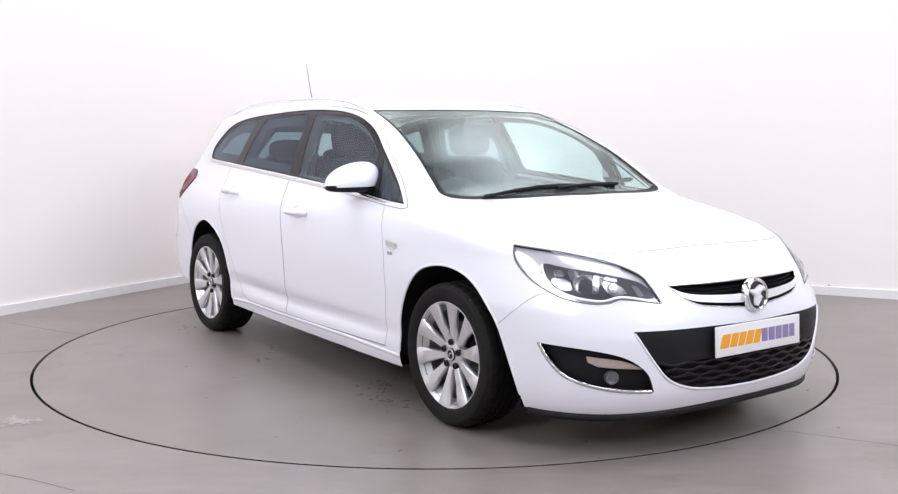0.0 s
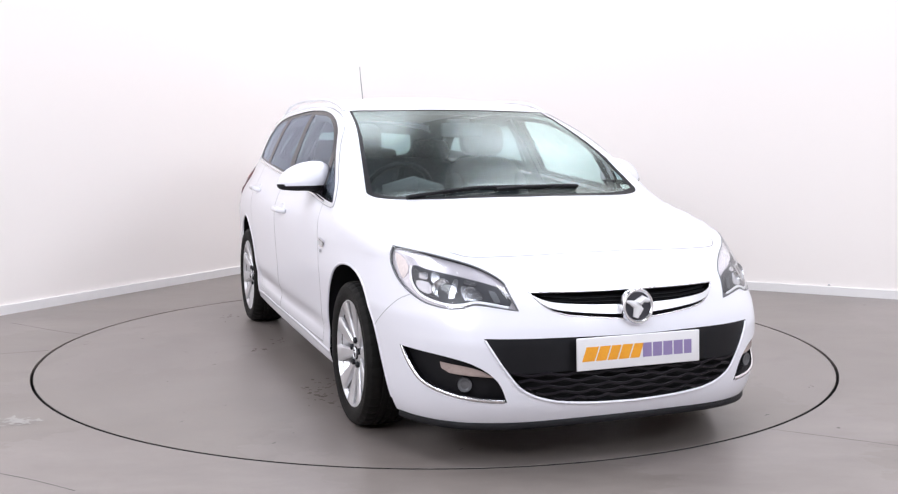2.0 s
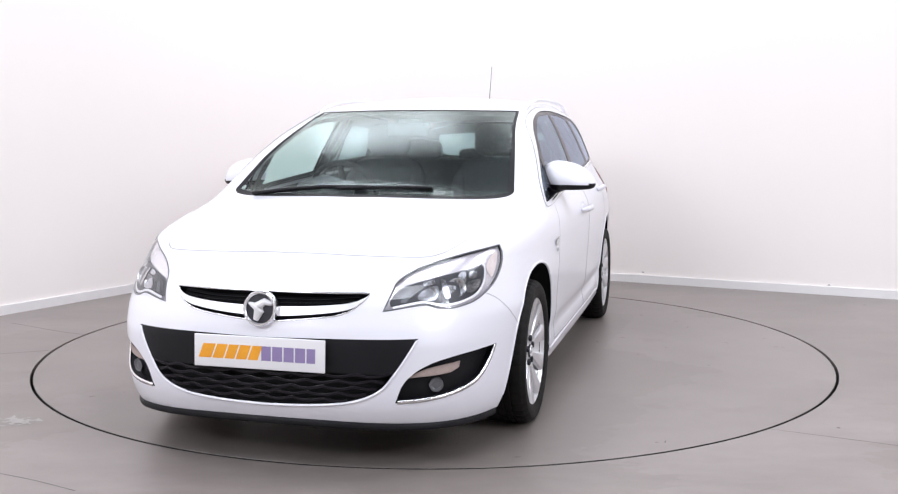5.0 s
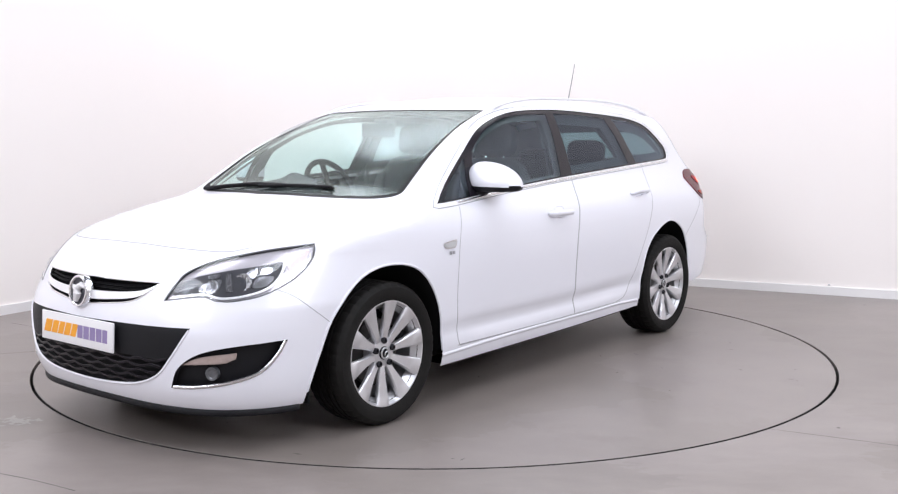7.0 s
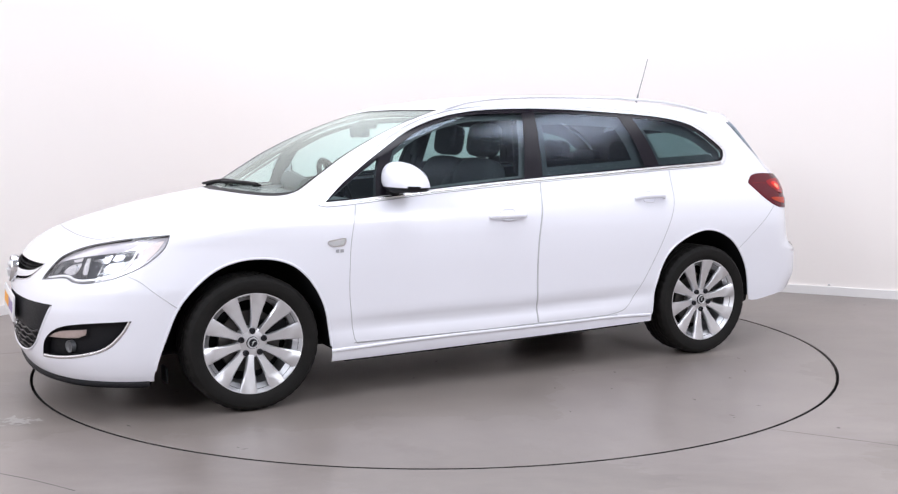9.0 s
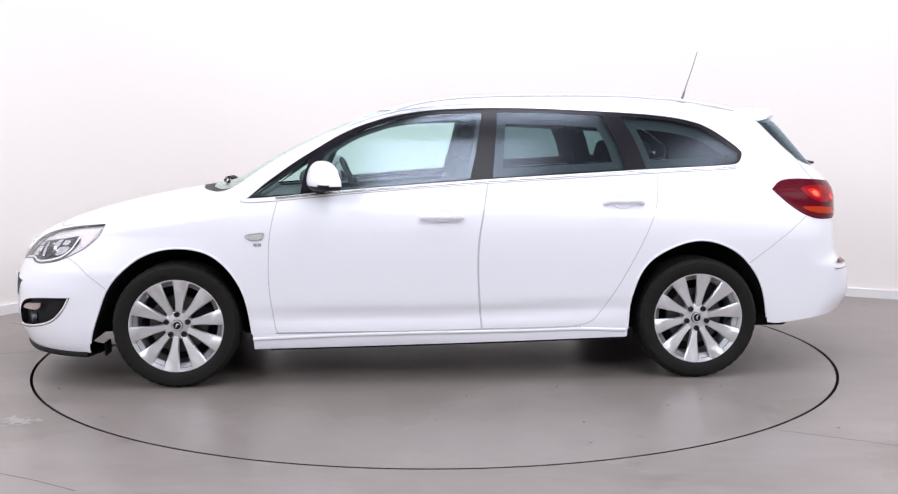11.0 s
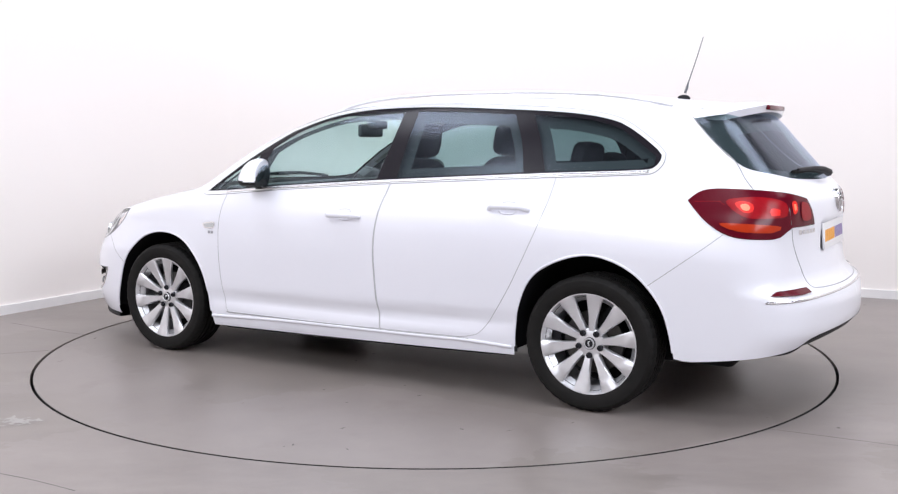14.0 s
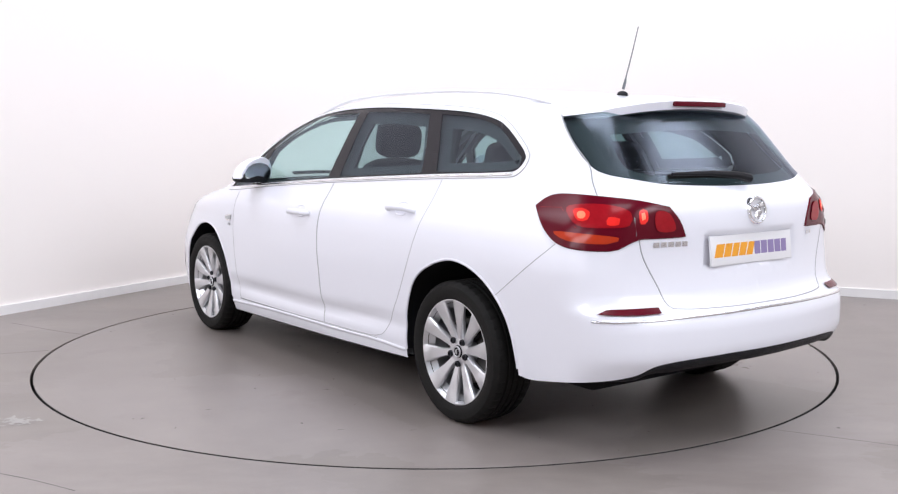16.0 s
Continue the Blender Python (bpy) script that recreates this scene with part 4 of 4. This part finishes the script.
    bm.transform(pose(.585, .902 * side, 1.050, 0, 0, 22 * side) @ pose(-.041, 0, .004, 0, -99, 0) @ Matrix.Diagonal((.060, .108, 1, 1)))
    part("mirror_glass", bm, MIRROR_GLASS, shell)
    # roof rails
    pts = []
    for k in range(31):
        t = k / 30
        x = .24 - 1.86 * t
        y = float(np.interp(x, [-1.62, -1.2, -.4, .24], [.545, .575, .592, .600]))
        z = lid(np.array([x]), np.array([y]))[0, 2]
        pts.append((x, y * side, z + .032 * min(1, 5 * t) ** .7 * min(1, 5 * (1 - t)) ** .7))
    part("roof_rail", tube(pts, .010, 10, .85), SATIN, car, "slim silver roof rail")

ribbon("rear_chrome", spline([(-2.066, .562), (-2.19, .564), (-2.48, .571), (S_REAR, .576)]), wrap, CHROME, car, .012, .006, both=True, label="chrome strip across the rear bumper")

# rear spoiler with high brake lamp
bm = bmesh.new()
rows = []
for y in np.linspace(-.565, .565, 25):
    k = 1 - min(1, abs(y) / .565) ** 6
    x0 = -1.70 - .10 * k
    z0 = lid(np.array([x0]), np.array([abs(y) * .96]))[0, 2] - .012 * (1 - k)
    tip = -1.735 - .225 * k + .16 * y * y
    zt = 1.424 - .14 * y * y - .035 * (1 - k)
    rows.append([bm.verts.new(p) for p in ((x0, y, z0 - .012), (x0 - .005, y, z0 + .003), ((x0 + tip) / 2, y, (z0 + zt) / 2 + .010), (tip + .012, y, zt + .006), (tip, y, zt - .004), (tip + .010, y, zt - .038), (tip + .07 * k + .02, y, zt - .050))])
for a, b in zip(rows, rows[1:]):
    for i in range(7):
        bm.faces.new((a[i], a[(i + 1) % 7], b[(i + 1) % 7], b[i]))
bm.faces.new(rows[0])
bm.faces.new(rows[-1])
spoiler = part("roof_spoiler", bm, PAINT, tailgate)
bm = bmesh.new()
box(bm, .020, .33, .022, (-1.960, 0, 1.406), .005)
part("high_brake_lamp", bm, RED, tailgate, "slim red high-level brake lamp")

# wipers and aerial
for pts in (((1.20, -.56), (1.185, -.38), (1.17, -.2), (1.175, .02)), ((1.205, -.12), (1.185, .02), (1.165, .2), (1.15, .34))):
    p = lid(np.array([q[0] for q in pts]), np.array([q[1] for q in pts]))
    arm = [Vector(q) + Vector((.006, 0, .016)) for q in p]
    w = part("windscreen_wiper", tube(arm, .008, 8), PLASTIC, car, "black windscreen wiper")
    part("wiper_blade", tube([Vector(q) + Vector((-.012, 0, .008)) for q in p], .006, 6), RUBBER, w)
p = np.array([(-2.195, -.02, 1.083), (-2.185, .05, 1.098), (-2.165, .20, 1.108), (-2.132, .39, 1.107)])
w = part("rear_wiper", tube([Vector(q) + Vector((-.022, 0, .012)) for q in p], [.020, .016, .011, .007], 8), PLASTIC, tailgate, "black rear wiper")
part("wiper_blade", tube([(-2.178, -.06, 1.094), (-2.180, .05, 1.102), (-2.166, .2, 1.110), (-2.13, .38, 1.108)], .010, 6), RUBBER, w)
aerial = part("aerial", tube([(-1.592, 0, 1.768), (-1.56, 0, 1.66), (-1.522, 0, 1.545), (-1.516, 0, 1.52), (-1.505, 0, 1.488)], [.0022, .0026, .0032, .0065, .0075], 8), BEZEL, car, "thin black roof aerial")
bm = bmesh.new()
bmesh.ops.create_uvsphere(bm, u_segments=20, v_segments=12, radius=1, matrix=pose(-1.50, 0, 1.462, 0, -3, 0) @ Matrix.Diagonal((.034, .014, .018, 1)))
part("aerial_foot", bm, PLASTIC, aerial)


# plates, badges
def number_plate(x, z, lean, rear):
    bm = bmesh.new()
    box(bm, .010, .532, .122, (0, 0, 0), .003)
    plate = part("number_plate", bm, PLATE, car, "white plate with orange and purple bars")
    plate.matrix_basis = pose(x, 0, z, 0, lean, 0)
    f = -1 if rear else 1
    widths = [.058, .050, .046, .050, .046, .044, .046, .046, .046, .040]
    for k, wd in enumerate(widths):
        bm = bmesh.new()
        slant = .010 if k < 5 else .0
        pts = [(-slant, -.027), (wd - .006 - slant, -.027), (wd - .006 + slant, .027), (slant, .027)]
        front = [bm.verts.new((f * .0058, f * (a - .237 + sum(widths[:k])), b)) for a, b in pts]
        bm.faces.new(front)
        got = bmesh.ops.extrude_face_region(bm, geom=bm.faces[:])
        bmesh.ops.translate(bm, verts=[e for e in got["geom"] if isinstance(e, bmesh.types.BMVert)], vec=(-f * .001, 0, 0))
        part("plate_bar", bm, ORANGE if k < 5 else PURPLE, plate, smooth=False)
    return plate


def emblem(p, n, r, parent, field, relief):
    e = lathe([(r * .80, .0), (r * .80, .008), (r * .86, .013), (r * .94, .013), (r, .007), (r, -.02), (r * .8, -.02)], 40)
    e.transform(facing(p, n))
    badge = part("badge", e, CHROME, parent, "round chrome badge")
    e = lathe([(.0001, .003), (r * .82, .001), (r * .82, -.015), (.0001, -.015)], 32)
    e.transform(facing(p, n))
    part("badge_field", e, field, badge)
    bm = join(tube([(-r * .72, .004, r * .28), (-r * .3, .008, r * .40), (r * .05, .009, r * .18), (0, .009, -.1 * r), (r * .2, .008, -r * .62)], [r * .12, r * .20, r * .27, r * .30, r * .16], 8),
              tube([(r * .1, .008, 0), (r * .45, .007, r * .22), (r * .68, .004, r * .3)], [r * .2, r * .15, r * .06], 8))
    bm.transform(facing(p, n))
    part("badge_relief", bm, relief, badge)


number_plate(2.313, .463, -3, False)
number_plate(-2.252, .808, 6, True)
emblem(Vector((2.292, 0, .628)), Vector((1, 0, .12)).normalized(), .068, car, BADGE, PLATE)
emblem(Vector((-2.268, 0, .965)), Vector((-1, 0, .12)).normalized(), .058, tailgate, SATIN, CHROME)
for k in range(5):
    s = -2.29 - .031 * k
    patch("model_script", [(s - .012, .838), (s + .012, .838), (s + .012, .858), (s - .012, .858)], wrap, CHROME, tailgate, .003, .02)
for k in range(2):
    s = -2.36 - .03 * k
    patch("model_script", [(s - .010, .842), (s + .010, .842), (s + .010, .858), (s - .010, .858)], wrap, CHROME, tailgate, .003, .02, side=-1)

# linings and underside
def surround(name, poly, width, parent, both=False, side=1):
    """An inner frame round a window: the outline less its middle."""
    hole = inset(poly, width)
    v, t = panels([poly, hole], [], 0.03)
    c = v[t].mean(1)
    t = t[inside(poly, c) & ~inside(hole, c)]
    skin(name, v, t, wrap, TRIM, parent, both, side, -.03)


for side in (1, -1):
    for poly, width in ((G_REAR, .05), (G_LAST, .05), (G_FRONT, .02)):
        surround("inner_window_frame", poly, width, car, side=side)
gate_hole = ring([(S_REAR, 1.315), (-2.45, 1.31), (-2.13, 1.295)], [(-2.13, 1.295), (-2.18, 1.18), (-2.27, 1.14), (-2.5, 1.125), (S_REAR, 1.12)], [(S_REAR, 1.12), (S_REAR, 1.2), (S_REAR, 1.315)])
v, t = panels([REAR_GLASS, gate_hole], [], 0.03)
c = v[t].mean(1)
skin("inner_window_frame", v, t[inside(REAR_GLASS, c) & ~inside(gate_hole, c)], wrap, TRIM, tailgate, True, 1, -.03)
for side in (1, -1):
    for t in (door_f, door_r, pillar, quarter):
        skin("inner_trim", flat, t, wrap, TRIM, car, side=side, lift=-.035)
skin("tailgate_trim", flat, gate, wrap, TRIM, car, both=True, lift=-.035)
skin("headlining", flat2, tris2[rest & ~hood], lid, LINING, car, both=True, lift=-.03)
bm = bmesh.new()
box(bm, 3.0, 1.22, .10, (-.45, 0, .27), .03)
box(bm, 1.85, 1.60, .08, (.0, 0, .26), .03)
box(bm, 1.0, 1.0, .5, (1.55, 0, .46), .08)
box(bm, .55, 1.0, .26, (-1.9, 0, .47), .08)
# unseen filler, added to block light passing under the rear
box(bm, .9, 1.0, .16, (-1.35, 0, .30), .05)
part("underbody", bm, DARK, car, "black underbody")
bm = bmesh.new()
box(bm, .32, 1.36, .34, (.84, 0, .785), .07)
box(bm, .20, 1.16, .10, (1.02, 0, .925), .03)
dash = part("dashboard", bm, TRIM, car, "dark grey moulded dashboard")
part("instrument_hood", tube([(.70, -.52, .985), (.74, -.37, 1.01), (.70, -.22, .985)], [.04, .06, .04], 10), TRIM, dash)
wheel_bm = bmesh.new()
n_r, n_t = 36, 10
grid = [[wheel_bm.verts.new(((.185 + .016 * math.cos(b)) * math.cos(a), (.185 + .016 * math.cos(b)) * math.sin(a), .016 * math.sin(b))) for b in (2 * math.pi * j / n_t for j in range(n_t))] for a in (2 * math.pi * i / n_r for i in range(n_r))]
for i in range(n_r):
    for j in range(n_t):
        wheel_bm.faces.new((grid[i][j], grid[(i + 1) % n_r][j], grid[(i + 1) % n_r][(j + 1) % n_t], grid[i][(j + 1) % n_t]))
box(wheel_bm, .14, .12, .05, (0, 0, .01), .02)
box(wheel_bm, .36, .035, .02, (0, 0, 0), .008)
box(wheel_bm, .035, .18, .02, (0, -.09, 0), .008)
wheel_bm.transform(pose(.46, -.365, .955, 0, -66, 0) @ pose(0, 0, 0, 0, 0, 90))
part("steering_wheel", wheel_bm, PLASTIC, car, "black three-spoke steering wheel")


def cushion(sx, sy, sz, m, puff=.35):
    """A padded block with rounded, slightly swollen sides."""
    bm = bmesh.new()
    bmesh.ops.create_uvsphere(bm, u_segments=24, v_segments=16, radius=1)
    for v in bm.verts:
        c = v.co
        k = (abs(c.x) ** 4 + abs(c.y) ** 4 + abs(c.z) ** 4) ** -.25
        v.co = (c.x * k * sx / 2, c.y * k * sy / 2, c.z * k * sz / 2)
    bm.transform(m)
    return bm


def seat(x, y):
    base = part("front_seat", cushion(.52, .50, .17, pose(x + .24, y, .56, 0, -6, 0)), FABRIC, car, "charcoal cloth front seat with headrest")
    part("backrest", cushion(.16, .50, .64, pose(x - .10, y, .83, 0, -14, 0)), FABRIC, base)
    for s in (-1, 1):
        part("side_bolster", cushion(.15, .09, .50, pose(x - .06, y + .21 * s, .80, 0, -14, 0)), FABRIC, base)
        part("headrest_post", tube([(x - .165, y + .065 * s, 1.12), (x - .18, y + .065 * s, 1.19)], .006, 8), CHROME, base)
    part("headrest", cushion(.11, .27, .19, pose(x - .185, y, 1.245, 0, -10, 0)), FABRIC, base)


seat(.03, .365)
seat(-.13, -.365)
bench = part("rear_seat", cushion(.5, 1.25, .18, pose(-.72, 0, .58, 0, -5, 0)), FABRIC, car, "charcoal cloth rear bench")
part("backrest", cushion(.16, 1.24, .58, pose(-1.05, 0, .84, 0, -16, 0)), FABRIC, bench)
for y in (-.38, .38):
    part("headrest", cushion(.10, .26, .15, pose(-1.13, y, 1.165, 0, -12, 0)), FABRIC, bench)
part("headrest", cushion(.09, .24, .09, pose(-1.12, 0, 1.135, 0, -12, 0)), FABRIC, bench)
bm = bmesh.new()
box(bm, .95, 1.15, .02, (-1.62, 0, 1.0), .008)
part("load_cover", bm, TRIM, car)
bm = bmesh.new()
box(bm, .03, .24, .078, (.45, 0, 1.300), .014)
m = part("interior_mirror", bm, TRIM, car)
bm = bmesh.new()
box(bm, .08, .12, .05, (.40, 0, 1.335), .015)
part("mirror_mount", bm, TRIM, m)
for side in (1, -1):
    part("b_pillar_trim", tube([(-.22, .79 * side, .98), (-.24, .715 * side, 1.15), (-.26, .59 * side, 1.37)], .042, 8, .5), TRIM, car)
    part("c_pillar_trim", tube([(-1.06, .72 * side, 1.02), (-1.01, .655 * side, 1.18), (-.93, .545 * side, 1.36)], .045, 8, .5), TRIM, car)
    part("grab_belt", tube([(-.24, .625 * side, 1.28), (-.21, .70 * side, 1.05), (-.17, .72 * side, .7)], .018, 6, .3), TRIM, car)


# ---- wear on the studio floor ----
SCORE = material("dark_floor_joint", (0.13, 0.12, 0.115), 0.7, vary=0.2, scale=20)
CHALK = material("white_paint_scuff", (0.40, 0.375, 0.355), 0.7, vary=0.15, scale=40)


def floor_line(pts, width):
    line = spline(pts, .06)
    bm = bmesh.new()
    rows = []
    for i, (x, y) in enumerate(line):
        a, b = line[max(i - 1, 0)], line[min(i + 1, len(line) - 1)]
        d = Vector((b[0] - a[0], b[1] - a[1], 0)).normalized()
        n = Vector((-d.y, d.x, 0)) * width * random.uniform(.3, .7)
        rows.append([bm.verts.new((x + n.x * s, y + n.y * s, .0006)) for s in (-1, 1)])
    for a, b in zip(rows, rows[1:]):
        bm.faces.new((a[0], a[1], b[1], b[0]))
    tagged(part("floor_joint", bm, SCORE, None), "thin dark joint line in the grey floor", "floor joint", kind="structure")


floor_line([(-2.9, -.26), (-2.55, -.128), (-2.436, -.082), (-2.302, -.036)], .006)
floor_line([(-2.9, .86), (-2.679, .706), (-2.423, .527), (-2.242, .431)], .005)
floor_line([(1.439, -1.690), (1.574, -1.759), (1.776, -1.867), (1.908, -1.939), (2.3, -2.15)], .005)
floor_line([(-1.95, -2.10), (-1.649, -2.236), (-1.489, -2.314), (-1.302, -2.425)], .005)
for along, high in ((3.442, .092), (4.960, .080)):
    bm = bmesh.new()
    box(bm, .022, .010, .008, room_point(.004, along, high), .003, Matrix.Rotation(math.atan2(ACROSS.y, ACROSS.x), 4, "Z"))
    tagged(part("wall_clip", bm, GREY_PRINT, None), "tiny grey clip on the wall above the skirting", "clip", kind="structure")
bm = bmesh.new()
rng = random.Random(4)
for k in range(60):
    x, y = -1.89 + rng.gauss(0, .045), -1.535 + rng.gauss(0, .035)
    a, ln, wd = rng.uniform(0, math.pi), rng.uniform(.006, .032), rng.uniform(.003, .008)
    m = pose(x, y, .0008 + k * 2e-5, 0, 0, math.degrees(a))
    bm.faces.new([bm.verts.new(m @ Vector(p)) for p in ((-ln, -wd, 0), (ln * .3, -wd * 1.4, 0), (ln, 0, 0), (ln * .2, wd, 0), (-ln * .8, wd * .6, 0))])
tagged(part("floor_scuff", bm, CHALK, None, smooth=False), "chalky white scuff on the grey floor", "scuff", kind="stuff")
for x, y in ((1.762, -1.685), (3.239, 1.507)):
    bm = bmesh.new()
    bmesh.ops.create_circle(bm, cap_ends=True, segments=10, radius=.009, matrix=pose(x, y, .0008))
    tagged(part("floor_spot", bm, SCORE, None), "small dark spot on the grey floor", "spot", kind="structure")
bm = bmesh.new()
for k in range(70):
    a, d = rng.uniform(0, 2 * math.pi), 2.2 * rng.uniform(.05, 1) ** .6
    x, y, ln, wd = d * math.cos(a), d * math.sin(a), rng.uniform(.004, .022), rng.uniform(.002, .006)
    m = pose(x, y, .0006 + k * 1e-5, 0, 0, rng.uniform(0, 180))
    bm.faces.new([bm.verts.new(m @ Vector(p)) for p in ((-ln, 0, 0), (0, -wd, 0), (ln, -wd * .3, 0), (ln * .2, wd, 0))])
tagged(part("dirt_speck", bm, SCORE, disc, smooth=False), kind="stuff")
STAIN = material("brown_oil_stain", (0.115, 0.09, 0.076), 0.5, vary=0.35, scale=25)
bm = bmesh.new()
for x0, y0, spread, count in ((.80, -.91, .07, 22), (1.0, -.92, .06, 16), (.66, -.79, .07, 14), (-.25, -1.04, .04, 8), (-.47, -.86, .05, 8), (-1.47, -1.04, .05, 8)):
    for k in range(count):
        m = pose(x0 + rng.gauss(0, spread), y0 + rng.gauss(0, spread * .7), .0009 + k * 1e-5, 0, 0, rng.uniform(0, 360)) @ Matrix.Diagonal((1, rng.uniform(.3, .8), 1, 1))
        size = rng.uniform(.006, .026)
        bm.faces.new([bm.verts.new(m @ Vector((size * rng.uniform(.5, 1) * math.cos(a), size * rng.uniform(.5, 1) * math.sin(a), 0))) for a in (2 * math.pi * q / 9 for q in range(9))])
tagged(part("oil_stain", bm, STAIN, disc, "dark brown stains on the disc", smooth=False), kind="stuff")


# ---- what moves ----
TURNS = [(0.0, -55.21), (0.5, -56.54), (1.0, -59.71), (1.5, -64.2), (2.0, -70.2), (2.5, -76.1), (3.0, -82.2), (3.5, -88.05), (4.0, -94.15), (4.5, -99.95), (5.0, -106.0),
         (5.5, -111.8), (6.0, -117.7), (6.5, -123.5), (7.0, -129.4), (7.5, -135.3), (8.0, -141.35), (8.5, -147.15), (9.0, -153.2), (9.5, -158.9), (10.0, -164.6), (10.5, -170.3),
         (11.0, -176.0), (11.5, -181.7), (12.0, -187.53), (12.5, -193.27), (13.0, -199.2), (13.5, -204.9), (14.0, -210.88), (14.5, -216.57), (15.0, -222.6), (15.5, -228.3), (16.0, -234.3)]


def motions():
    walk(disc, [(t, pose(RING[0], RING[1], 0, 0, 0, a)) for t, a in TURNS])
    walk(car, [(t, pose(0, 0, 0, 0, 0, a) @ pose(.0226, -.0192, 0)) for t, a in TURNS])


motions()
